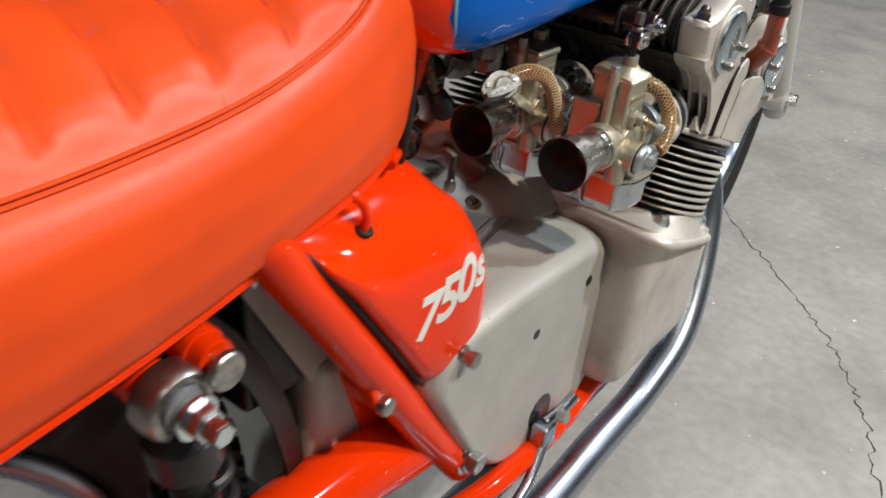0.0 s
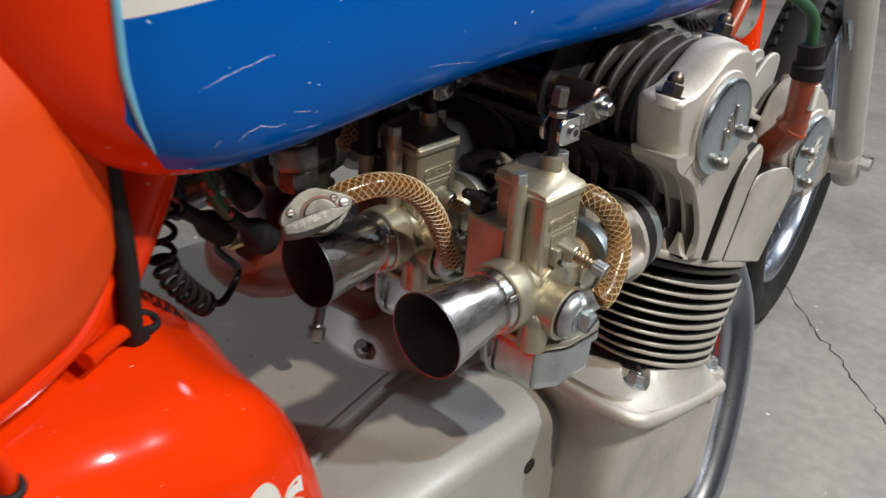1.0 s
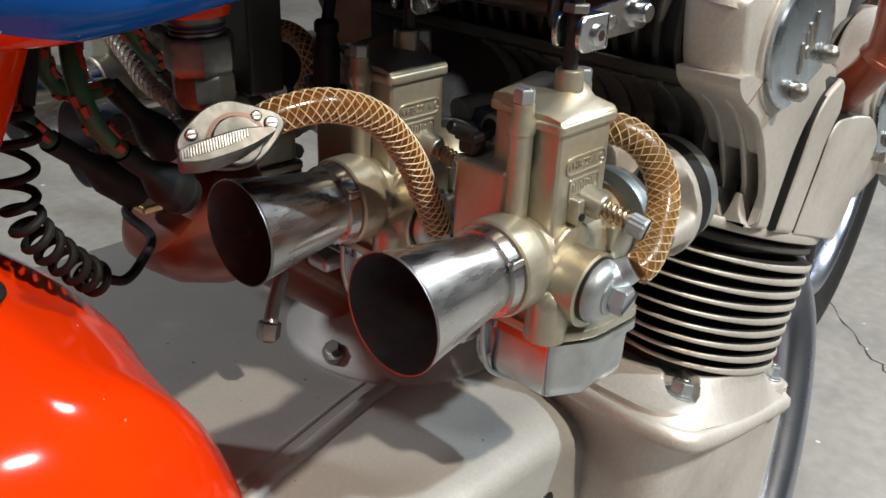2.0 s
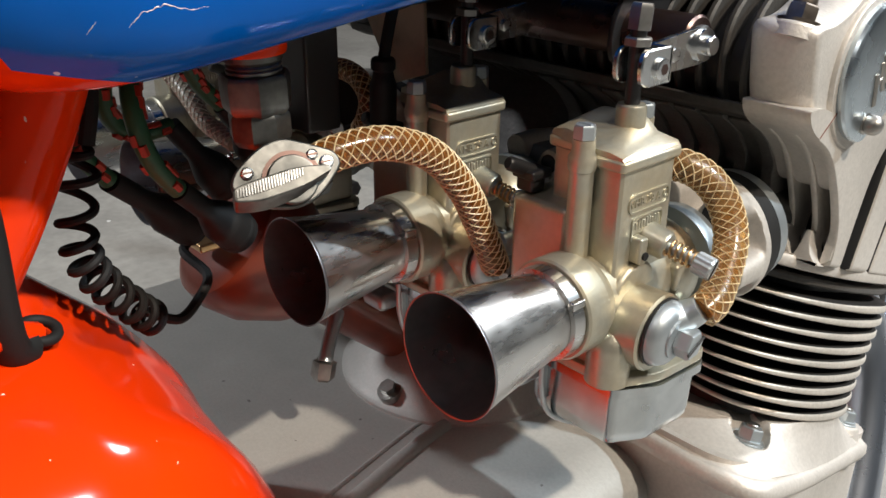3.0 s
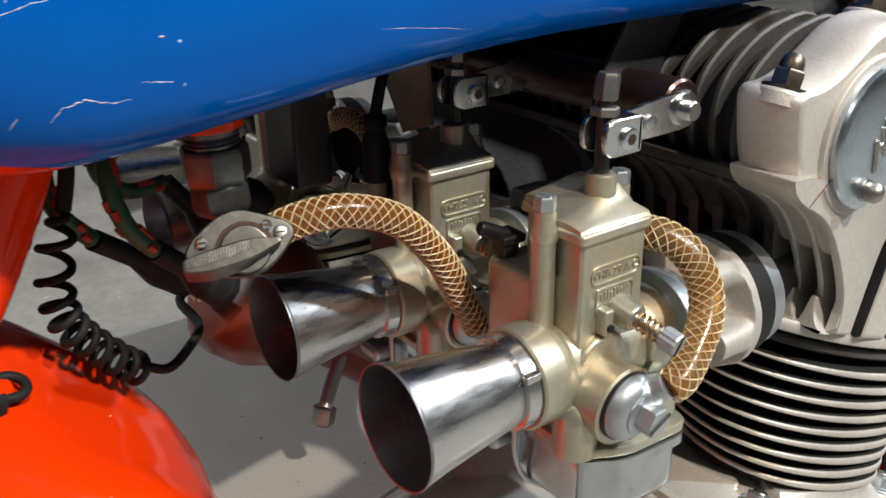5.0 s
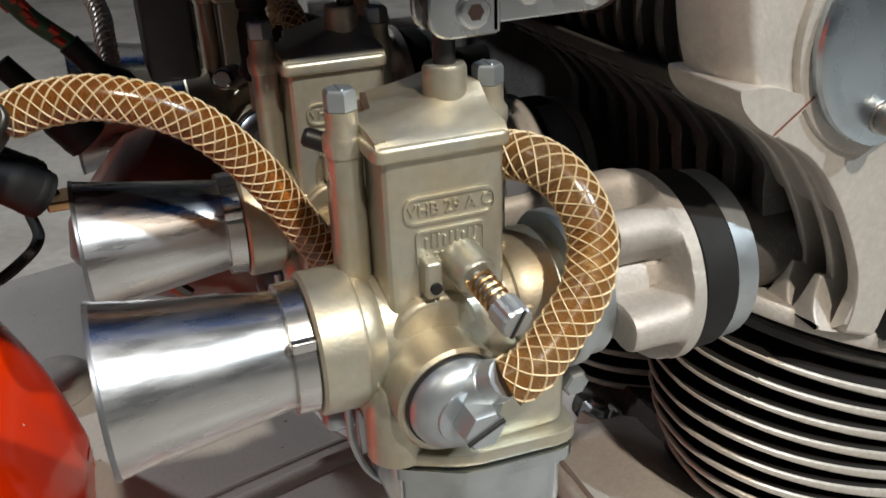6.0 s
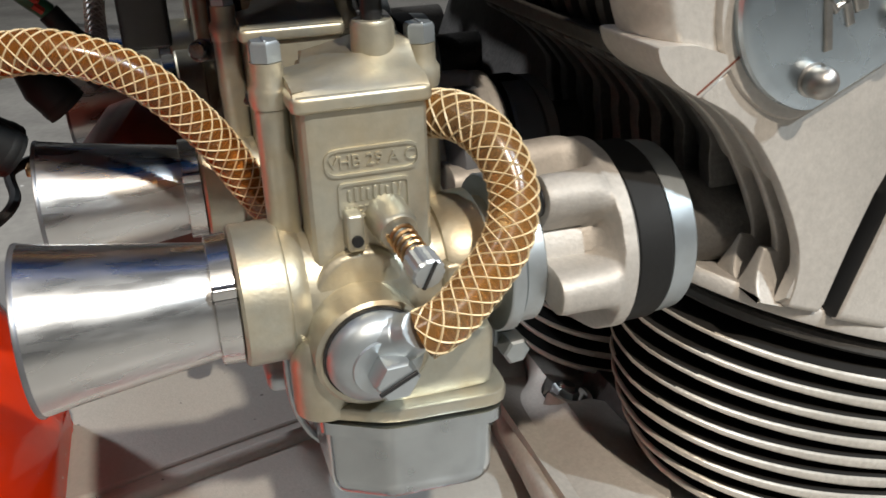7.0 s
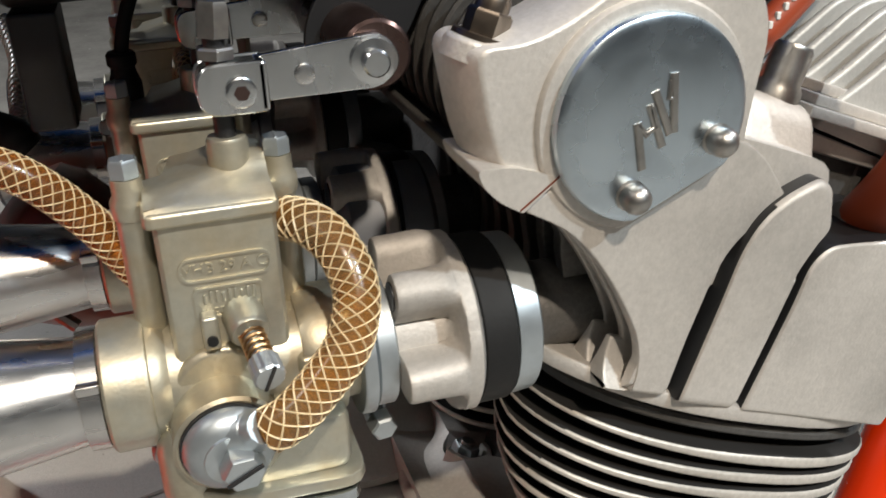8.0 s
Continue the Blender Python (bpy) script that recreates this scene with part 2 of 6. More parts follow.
def rounded(lo, hi, r, seg=3):
    """A box with rounded edges between two corners."""
    bm = bmesh.new()
    bmesh.ops.create_cube(bm, size=1)
    lo, hi = Vector(lo), Vector(hi)
    for v in bm.verts:
        v.co = Vector(((lo[i] + hi[i]) / 2 + v.co[i] * (hi[i] - lo[i])) for i in range(3))
    bmesh.ops.bevel(bm, geom=bm.edges[:] + bm.verts[:], offset=r, segments=seg, profile=0.5, affect="EDGES")
    return bm


def slab(outline, axis, lo, hi, r=0.0, seg=2, place=None):
    """An outline of 2D points thickened along an axis ('x': points are y, z; 'y': x, z; 'z': x, y), its rims rounded by r."""
    def at(p, h):
        q = {"x": (h, p[0], p[1]), "y": (p[0], h, p[1]), "z": (p[0], p[1], h)}[axis]
        return place(*q) if place else Vector(q)
    bm = bmesh.new()
    a = [bm.verts.new(at(p, lo)) for p in outline]
    b = [bm.verts.new(at(p, hi)) for p in outline]
    n = len(outline)
    bm.faces.new(a[::-1])
    bm.faces.new(b)
    for i in range(n):
        bm.faces.new((a[i], a[(i + 1) % n], b[(i + 1) % n], b[i]))
    bmesh.ops.recalc_face_normals(bm, faces=bm.faces)
    if r:
        rim = [e for e in bm.edges if all(v in a for v in e.verts) or all(v in b for v in e.verts)]
        bmesh.ops.bevel(bm, geom=rim, offset=r, segments=seg, profile=0.5, affect="EDGES")
    return bm


def round_outline(pts, radius, seg=6):
    """The corners of a polygon rounded; radius may be a list."""
    out = []
    n = len(pts)
    for i in range(n):
        r = radius[i] if isinstance(radius, (list, tuple)) else radius
        p, a, b = Vector(pts[i]), Vector(pts[i - 1]), Vector(pts[(i + 1) % n])
        da, db = (a - p), (b - p)
        k = min(r, da.length * 0.49, db.length * 0.49)
        s, e = p + da.normalized() * k, p + db.normalized() * k
        for j in range(seg + 1):
            t = j / seg
            out.append(tuple((1 - t) ** 2 * s + 2 * t * (1 - t) * p + t * t * e))
    return out


def joined(*bms):
    """Several bmeshes as one."""
    out = bmesh.new()
    for b in bms:
        m = bpy.data.meshes.new("joint")
        b.to_mesh(m)
        b.free()
        out.from_mesh(m)
        bpy.data.meshes.remove(m)
    return out


def wheel_ring(centre, normal, R, r, squash=1.0, n=72, k=16):
    u, v, d = frame_of(normal)
    bm = bmesh.new()
    rings = []
    for i in range(n + 1):
        a = 2 * math.pi * i / n
        out = u * math.cos(a) + v * math.sin(a)
        rings.append([centre + out * (R + r * math.cos(2 * math.pi * j / k)) + d * r * squash * math.sin(2 * math.pi * j / k) for j in range(k)])
    ring_mesh(bm, rings, cap=False)
    bmesh.ops.recalc_face_normals(bm, faces=bm.faces)
    return bm


def hexagon(base, direction, r, h, top=0.0):
    """A hexagon head with a chamfered crown."""
    return turned([(r, 0), (r, h * 0.82), (r * 0.86, h)] + ([(top, h), (top * 0.8, h + top * 0.7), (0.0002, h + top)] if top else []), base, direction, n=6 if not top else 6)


def part(name, bm, mat, parent, label="", angle=38):
    mesh = bpy.data.meshes.new(name)
    bm.to_mesh(mesh)
    bm.free()
    for m in (mat if isinstance(mat, (list, tuple)) else [mat]):
        mesh.materials.append(m)
    mesh.polygons.foreach_set("use_smooth", [True] * len(mesh.polygons))
    mesh.set_sharp_from_angle(angle=radians(angle))
    ob = new(name, mesh)
    if parent:
        ob.parent = parent
        if parent.type == "EMPTY":
            ob.matrix_parent_inverse = Matrix.Translation(parent.location).inverted()
    even = ob.modifiers.new("even_normals", "WEIGHTED_NORMAL")
    even.keep_sharp = True
    return tagged(ob, label)


def text_mesh(words, size, depth, m, mat, name, parent, shear=0.0, spacing=1.0, bold=0.0):
    curve = bpy.data.curves.new(name, "FONT")
    curve.body, curve.size, curve.extrude, curve.shear, curve.space_character = words, size, depth, shear, spacing
    curve.offset = bold
    curve.align_x, curve.align_y = "CENTER", "CENTER"
    tmp = bpy.data.objects.new(name, curve)
    mesh = bpy.data.meshes.new_from_object(tmp)
    bpy.data.objects.remove(tmp)
    bm = bmesh.new()
    bm.from_mesh(mesh)
    bm.transform(m)
    bpy.data.meshes.remove(mesh)
    return part(name, bm, mat, parent)


# ---- the room ----
def room():
    bm = bmesh.new()
    bmesh.ops.create_grid(bm, x_segments=8, y_segments=8, size=6.0)
    floor = tagged(part("floor", bm, CONCRETE, None, "polished grey concrete floor with a long crack"), category="floor", kind="structure")
    # the crack, a jagged strip
    knots = [(-0.25, 1.42), (-0.0, 1.156), (0.151, 1.017), (0.256, 0.907), (0.354, 0.773), (0.415, 0.659), (0.47, 0.50), (0.58, 0.33)]
    rnd = random.Random(4)
    pts = []
    for a, b in zip(knots, knots[1:]):
        for k in range(12):
            t = k / 12
            j = 0.007
            pts.append((a[0] + (b[0] - a[0]) * t + rnd.uniform(-j, j), a[1] + (b[1] - a[1]) * t + rnd.uniform(-j, j)))
    bm = bmesh.new()
    prev = None
    for i, (x, y) in enumerate(pts):
        w = rnd.uniform(0.0003, 0.0014)
        pair = (bm.verts.new((x - w, y - w, 0.0006)), bm.verts.new((x + w, y + w, 0.0006)))
        if prev:
            bm.faces.new((prev[0], prev[1], pair[1], pair[0]))
        prev = pair
    part("crack", bm, CRACK, floor)
    for name, lo, hi in (("wall_north", (-6, 6, 0), (6, 6.2, 4)), ("wall_south", (-6, -6.2, 0), (6, -6, 4)),
                         ("wall_east", (6, -6, 0), (6.2, 6, 4)), ("wall_west", (-6.2, -6, 0), (-6, 6, 4))):
        tagged(part(name, rounded(lo, hi, 0.01, 1), PLASTER, None, "plain pale plastered showroom wall"), category="wall", kind="structure")
    tagged(part("ceiling", rounded((-6, -6, 4), (6, 6, 4.2), 0.01, 1), CEILING, None, "pale showroom ceiling"), category="ceiling", kind="structure")


room()

# ---- the motorcycle ----
bike = new("motorcycle")
bike.location = (0.02, 0.3, 0.0)
tagged(bike, "red and blue classic four-cylinder motorcycle standing on concrete", "motorcycle")

CX = 0.166      # outermost carburettor's axis
CZ = 0.616
PITCH = (0.0, -0.090, -0.234, -0.324)


def eng(x, u, w):
    """The engine's own axes: u ahead along the fins, w up the cylinders, which lean forward by 20 degrees."""
    return Vector((x, u * 0.9397 + w * 0.3420, -u * 0.3420 + w * 0.9397))


ENG_UP = Vector((0, 0.3420, 0.9397))
ENG_FWD = Vector((0, 0.9397, -0.3420))


# ---- carburettor ----
def carburettor():
    outline = round_outline([(-0.0265, -0.0085), (-0.0080, -0.0085), (-0.0070, -0.0160), (0.0130, -0.0160), (0.0130, 0.0172), (-0.0265, 0.0172)], [0.003, 0.002, 0.003, 0.003, 0.003, 0.003], 3)
    block = slab(outline, "z", -0.008, 0.0525, 0.0)
    bore = turned([(0.0165, -0.030), (0.0165, -0.022), (0.0168, -0.020), (0.0168, 0.026), (0.0165, 0.027), (0.0165, 0.040)], (0, 0, 0), (0, 1, 0), 36)
    shoulder = slab(round_outline([(-0.020, -0.0185), (0.017, -0.0185), (0.0250, -0.002), (0.0250, 0.031), (-0.020, 0.031)], 0.005, 4), "z", -0.030, -0.010, 0.003)
    lip = slab(round_outline([(-0.026, -0.0215), (0.0205, -0.0215), (0.0292, -0.0020), (0.0292, 0.0345), (-0.026, 0.0345)], [0.006, 0.005, 0.006, 0.009, 0.006], 4), "z", -0.033, -0.0285, 0.001, place=lambda x, y, z: Vector((x, y, z - 0.055 * (y - 0.004))))
    hub = turned([(0.0150, -0.002), (0.0152, 0.012), (0.0156, 0.0245), (0.0160, 0.0270), (0.0150, 0.0278), (0.0128, 0.0278)], (0.0006, -0.0061, -0.0085), (1, 0.05, -0.04), 36)
    web = joined(slab(round_outline([(-0.0200, -0.020), (-0.0185, 0.006), (-0.010, 0.0150), (0.003, 0.0150), (0.0085, 0.006), (0.0085, -0.020)], 0.006, 4), "x", 0.0, 0.0160, 0.002, 3), turned([(0.0088, -0.031), (0.0088, -0.0165), (0.0078, -0.0120), (0.0050, -0.0088), (0.0004, -0.0076)], (0.0150, -0.0170, 0), (0, 0, 1), 24))
    body = joined(block, bore, shoulder, lip, hub, web)
    carb = part("carburettor", body, ZAMAK, bike, "gold passivated square-slide carburettor", 32)

    part("starter_housing", rounded((-0.0385, -0.0185, -0.012), (-0.0095, 0.012, 0.0325), 0.003), ZAMAK, carb)

    # top cover: a lipped lid whose ridge climbs forward to the cable sleeve
    lipo = round_outline([(-0.0285, -0.0102), (-0.0090, -0.0102), (-0.0080, -0.0182), (0.0150, -0.0182), (0.0150, 0.0182), (-0.0285, 0.0182)], [0.003, 0.002, 0.003, 0.003, 0.003, 0.003], 3)
    cover = slab(lipo, "z", 0.0528, 0.0572, 0.0012)
    bm = bmesh.new()
    rows = []
    for i in range(13):
        f = i / 12
        y = -0.0172 + 0.0344 * f
        rise = 0.0008 + 0.0082 * f ** 1.25 * (1 - max(0.0, f - 0.86) * 2.2)
        crest = 0.0090 - 0.0100 * f
        back = -0.0275 if y > -0.0100 else -0.0105
        row = [(back, y, 0.0566), (back + 0.0006, y, 0.0582 + rise * 0.55), (back * 0.75, y, 0.0588 + rise * 0.95)]
        row += [(crest - 0.006, y, 0.0586 + rise), (crest - 0.002, y, 0.0586 + rise * 0.97), (crest + 0.0012, y, 0.0582 + rise * 0.70), (crest + 0.0042, y, 0.0580 + rise * 0.34)]
        row += [(0.0125, y, 0.0580 + rise * 0.12), (0.0142, y, 0.0566)]
        rows.append(row)
    ring_mesh(bm, rows)
    bmesh.ops.recalc_face_normals(bm, faces=bm.faces)
    cover = joined(cover, bm, turned([(0.0060, 0.056), (0.0058, 0.0700), (0.0052, 0.0712), (0.0034, 0.0712)], (-0.003, 0.0075, 0), (0, 0, 1), 24))
    lid_screws = ((-0.002, -0.0208), (-0.0065, 0.0212))
    for x, y in lid_screws:
        cover = joined(cover, turned([(0.0050, 0.0515), (0.0054, 0.0535), (0.0054, 0.0565), (0.0043, 0.0582), (0.0042, 0.0632)], (x, y, 0), (0, 0, 1), 18))
    part("top_cover", cover, ZAMAK, carb, angle=50)
    for x, y in lid_screws:
        part("post", turned([(0.0038, 0.012), (0.0046, 0.016), (0.0046, 0.0513)], (x, y, 0), (0, 0, 1), 16), ZAMAK, carb)
        head = joined(turned([(0.0043, 0.0634), (0.0043, 0.0676), (0.0037, 0.0686), (0.0020, 0.0686)], (x, y, 0), (0, 0, 1), 6),
                      rounded((x - 0.0030, y - 0.0005, 0.0684), (x + 0.0030, y + 0.0005, 0.0690), 0.0002, 1))
        part("cover_screw", head, ZINC, carb, "zinc hexagon screw")

    # raised plaques on the outer face
    fx = 0.0130
    for (y0, y1, z0, z1, r) in ((-0.0112, 0.0142, 0.0352, 0.0428, 0.0037), (-0.0082, 0.0110, 0.0236, 0.0334, 0.0015)):
        o = round_outline([(y0, z0), (y1, z0), (y1, z1), (y0, z1)], r, 4)
        i = round_outline([(y0 + 0.0007, z0 + 0.0007), (y1 - 0.0007, z0 + 0.0007), (y1 - 0.0007, z1 - 0.0007), (y0 + 0.0007, z1 - 0.0007)], r * 0.85, 4)
        bm = bmesh.new()
        rings = [[(fx - 0.0002, *p) for p in o], [(fx + 0.0007, *p) for p in o], [(fx + 0.0007, *p) for p in i], [(fx - 0.0002, *p) for p in i]]
        ring_mesh(bm, rings, cap=False)
        part("plaque_border", bm, ZAMAK, carb)
    face = Matrix(((0, 0, 1, 0), (1, 0, 0, 0), (0, 1, 0, 0), (0, 0, 0, 1)))
    text_mesh("VHB 29 A C", 0.0046, 0.0006, Matrix.Translation((fx, 0.0015, 0.0390)) @ face, ZAMAK, "lettering", carb)
    text_mesh("MADE IN ITALY", 0.0023, 0.0005, Matrix.Translation((fx, 0.0014, 0.0258)) @ face, ZAMAK, "lettering", carb)
    for i in range(9):
        part("mark_bar", rounded((fx - 0.0003, -0.0058 + 0.0017 * i, 0.0281), (fx + 0.0006, -0.0047 + 0.0017 * i, 0.0320 if i % 3 else 0.0312), 0.0003, 1), ZAMAK, carb)

    # idle stop: boss, spring and knurled head
    d = Vector((1.0, 0.12, -0.22)).normalized()
    b0 = Vector((0.0095, 0.0040, 0.0236))
    part("idle_boss", joined(turned([(0.0062, 0), (0.0058, 0.011), (0.0050, 0.0122), (0.0030, 0.0122)], b0, d, 24),
                             rounded((0.010, -0.0075, 0.0155), (0.0180, -0.0028, 0.0262), 0.0012)), ZAMAK, carb)
    part("idle_tip", turned([(0.0016, 0), (0.0016, 0.0016)], (0.0173, -0.005, 0.0190), (1, 0, 0), 12), RUBBER, carb)
    u, v, _ = frame_of(d)
    coil = [b0 + d * (0.012 + 0.0120 * i / 60) + (u * math.cos(i * 0.52) + v * math.sin(i * 0.52)) * 0.0033 for i in range(61)]
    part("spring", tube(coil, 0.0006, 6, smooth=False), SPRING, carb)
    part("idle_stem", turned([(0.0022, 0.010), (0.0022, 0.0250)], b0, d, 12), ZINC, carb)
    head = turned([(0.0040, 0.0238), (0.0045, 0.0244), (0.0045, 0.0305), (0.0040, 0.0312)], b0, d, 28)
    for i, vert in enumerate(head.verts):
        axis_point = b0 + d * (vert.co - b0).dot(d)
        if i % 2:
            vert.co = axis_point + (vert.co - axis_point) * 0.93
    knob = part("idle_screw", head, ZINC, carb, "knurled zinc adjusting screw", 20)
    slot = joined(rounded((-0.0042, -0.0005, -0.0003), (0.0042, 0.0005, 0.0004), 0.0001, 1))
    slot.transform(Matrix.Translation(b0 + d * 0.0312) @ d.to_track_quat("Z", "Y").to_matrix().to_4x4() @ pose(0, 0, 0, 0, 0, 70))
    part("slot", slot, BLACK, knob)

    # fuel inlet: domed filter cap, hexagon bolt and banjo
    n = Vector((1.0, 0.05, -0.04)).normalized()
    c0 = Vector((0.0288, -0.0052, -0.0084))
    part("gasket_ring", turned([(0.0138, 0), (0.0138, 0.0012)], c0, n, 30), BLACK, carb)
    part("filter_cap", turned([(0.0132, 0.0008), (0.0132, 0.0018), (0.0128, 0.0036), (0.0116, 0.0054), (0.0096, 0.0067), (0.0080, 0.0072), (0.0078, 0.0080)], c0, n, 36), ZINC, carb, "domed zinc filter cap")
    bolt = hexagon(c0 + n * 0.0080 + Vector((0, 0.002, -0.001)), n, 0.0063, 0.0060)
    hexbolt = part("banjo_bolt", bolt, ZINC, carb)
    s2 = rounded((-0.0056, -0.0006, -0.0003), (0.0056, 0.0006, 0.0004), 0.0001, 1)
    s2.transform(Matrix.Translation(c0 + n * 0.0143 + Vector((0, 0.002, -0.001))) @ n.to_track_quat("Z", "Y").to_matrix().to_4x4() @ pose(0, 0, 0, 0, 0, 25))
    part("slot", s2, BLACK, hexbolt)
    part("banjo", tube([(0.030, -0.004, -0.004), (0.0345, 0.002, -0.002), (0.0390, 0.0045, 0.0020)], lambda f: 0.0075 - 0.0025 * f, 14), ZINC, carb)

    # float bowl
    out = [(-0.024, -0.0192), (0.0205, -0.0192), (0.0288, -0.0025), (0.0288, 0.0310), (-0.024, 0.0310)]
    def scaled(k, z, shift=0.0):
        cx, cy = -0.0023, 0.004 + shift
        return [((x - cx) * k + cx, (y - cy) * k + cy, z - 0.055 * ((y - cy) * k)) for x, y in round_outline(out, [0.006, 0.003, 0.003, 0.0075, 0.006], 5)]
    bm = bmesh.new()
    ring_mesh(bm, [scaled(1.05, -0.0335), scaled(1.05, -0.0375), scaled(0.97, -0.0385), scaled(0.96, -0.0550), scaled(0.945, -0.0585), scaled(0.90, -0.0612), scaled(0.78, -0.0626), scaled(0.5, -0.0630)])
    bmesh.ops.recalc_face_normals(bm, faces=bm.faces)
    bowl = part("float_bowl", bm, BOWL, carb, "bright plated float bowl", 24)
    part("bowl_clip", tube([(-0.012, -0.0240, -0.030), (-0.012, -0.0235, -0.046), (-0.011, -0.0185, -0.0600), (-0.004, -0.008, -0.0665)], 0.0012, 8), ZINC, bowl)
    part("bowl_rib", joined(rounded((-0.016, -0.0212, -0.054), (-0.0135, -0.0170, -0.036), 0.001)), ZINC, bowl)
    part("drain_plug", turned([(0.008, 0), (0.008, 0.003), (0.0065, 0.0035), (0.0065, 0.007)], (-0.003, 0.006, -0.0620), (0, 0, -1), 18), STEEL, bowl)
    part("bowl_lug", rounded((-0.034, -0.030, -0.047), (-0.018, -0.017, -0.039), 0.003), ZINC, bowl)

    # bell mouth, collar and clip
    bell = turned([(0.0156, -0.0390), (0.0161, -0.0430), (0.0171, -0.050), (0.0189, -0.063), (0.0211, -0.079), (0.0227, -0.0880)], (0, 0, 0), (0, 1, 0), 64, cap=False)
    def raised(bm):
        """The trumpet points a little up and out."""
        for v in bm.verts:
            far = max(0.0, -0.044 - v.co.y)
            v.co += Vector((0.024 * far, 0, 0.020 * far))
        return bm
    bell = raised(bell)
    horn = part("bell_mouth", bell, CHROME, carb, "polished aluminium intake trumpet")
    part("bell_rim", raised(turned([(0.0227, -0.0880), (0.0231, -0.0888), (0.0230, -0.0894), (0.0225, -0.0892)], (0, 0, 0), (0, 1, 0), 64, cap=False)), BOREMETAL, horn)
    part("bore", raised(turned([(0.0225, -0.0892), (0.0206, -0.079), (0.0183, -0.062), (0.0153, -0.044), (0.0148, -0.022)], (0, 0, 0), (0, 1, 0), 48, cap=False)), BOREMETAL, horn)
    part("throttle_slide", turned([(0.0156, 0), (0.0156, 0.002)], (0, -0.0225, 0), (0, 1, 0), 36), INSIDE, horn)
    part("clip_band", turned([(0.0162, -0.0431), (0.0180, -0.0427), (0.0182, -0.0372), (0.0170, -0.0368)], (0, 0, 0), (0, 1, 0), 48, cap=False), CHROME, horn)
    part("choke_lever", joined(rounded((-0.0385, -0.0165, 0.033), (-0.0295, -0.008, 0.040), 0.0015), rounded((-0.0400, -0.0175, 0.0385), (-0.0280, -0.0060, 0.0425), 0.0012), turned([(0.0030, 0), (0.0030, 0.012), (0.0022, 0.013)], (-0.034, -0.012, 0.041), (-0.2, -1.0, 0.45), 14)), BLACK, carb)
    part("clip_tab", rounded((0.0140, -0.0433, 0.0080), (0.0170, -0.0368, 0.0112), 0.0006), CHROME, horn)
    part("collar", turned([(0.0160, -0.0368), (0.0192, -0.0366), (0.0200, -0.0357), (0.0200, -0.0250), (0.0195, -0.0238), (0.0186, -0.0234), (0.0184, -0.0215), (0.0176, -0.0195), (0.0160, -0.0172)], (0, 0, 0), (0, 1, 0), 48), ZAMAK, carb)

    # outlet: flange discs and clamp
    part("outlet", turned([(0.0188, 0.020), (0.0205, 0.024), (0.0205, 0.032), (0.0175, 0.033), (0.0175, 0.037)], (0, 0, 0), (0, 1, 0), 40), ZAMAK, carb)
    part("outlet_rib", rounded((0.006, 0.018, -0.004), (0.019, 0.026, 0.008), 0.002), ZAMAK, carb)
    part("insulator", turned([(0.0235, 0.0365), (0.0240, 0.0372), (0.0240, 0.0405)], (0, 0, 0), (0, 1, 0), 40), ZINC, carb, "grey fibre spacer ring")
    part("clamp_band", turned([(0.0215, 0.0412), (0.0222, 0.0418), (0.0222, 0.0472), (0.0215, 0.0478)], (0, 0, 0), (0, 1, 0), 40), ZINC, carb)
    part("clamp_screw", joined(turned([(0.0048, 0), (0.0048, 0.0055), (0.0040, 0.0062)], (0.0, 0.045, -0.033), (1, 0.1, -0.1), 6),
                               turned([(0.0022, -0.02), (0.0022, 0.0)], (0.0, 0.045, -0.033), (1, 0.1, -0.1), 10),
                               rounded((-0.010, 0.041, -0.036), (-0.002, 0.048, -0.020), 0.001)), ZINC, carb)
    carb.matrix_basis = pose(CX, 0, CZ)
    return carb


carb_1 = carburettor()
for i in (1, 2, 3):
    copy_thing(carb_1, pose(CX + PITCH[i], -0.002, CZ))


# ---- fuel hoses ----
def hose(pts, r, mat, mat_braid, label, strands=7):
    h = part("fuel_hose", tube(pts, r, 20, 12), mat, bike, label)
    tagged(part("braid", braid(pts, r, strands), mat_braid, h), kind="stuff")
    return h


hose([(0.2045, 0.0055, 0.6160), (0.2055, 0.0115, 0.6190), (0.2030, 0.0205, 0.6255), (0.1990, 0.0305, 0.6350), (0.1925, 0.0350, 0.6465), (0.1840, 0.0325, 0.6570), (0.1740, 0.0260, 0.6620), (0.160, 0.018, 0.6590), (0.142, 0.012, 0.650)],
     0.0064, HOSE, BRAID, "amber fuel hose with crossed pale braid")
hose([(0.110, -0.1000, 0.6735), (0.1125, -0.090, 0.6765), (0.1165, -0.074, 0.6770), (0.1190, -0.054, 0.6690), (0.1190, -0.037, 0.6510), (0.1180, -0.026, 0.632), (0.116, -0.014, 0.610)],
     0.0061, HOSE_DARK, BRAID, "amber fuel hose with crossed pale braid")


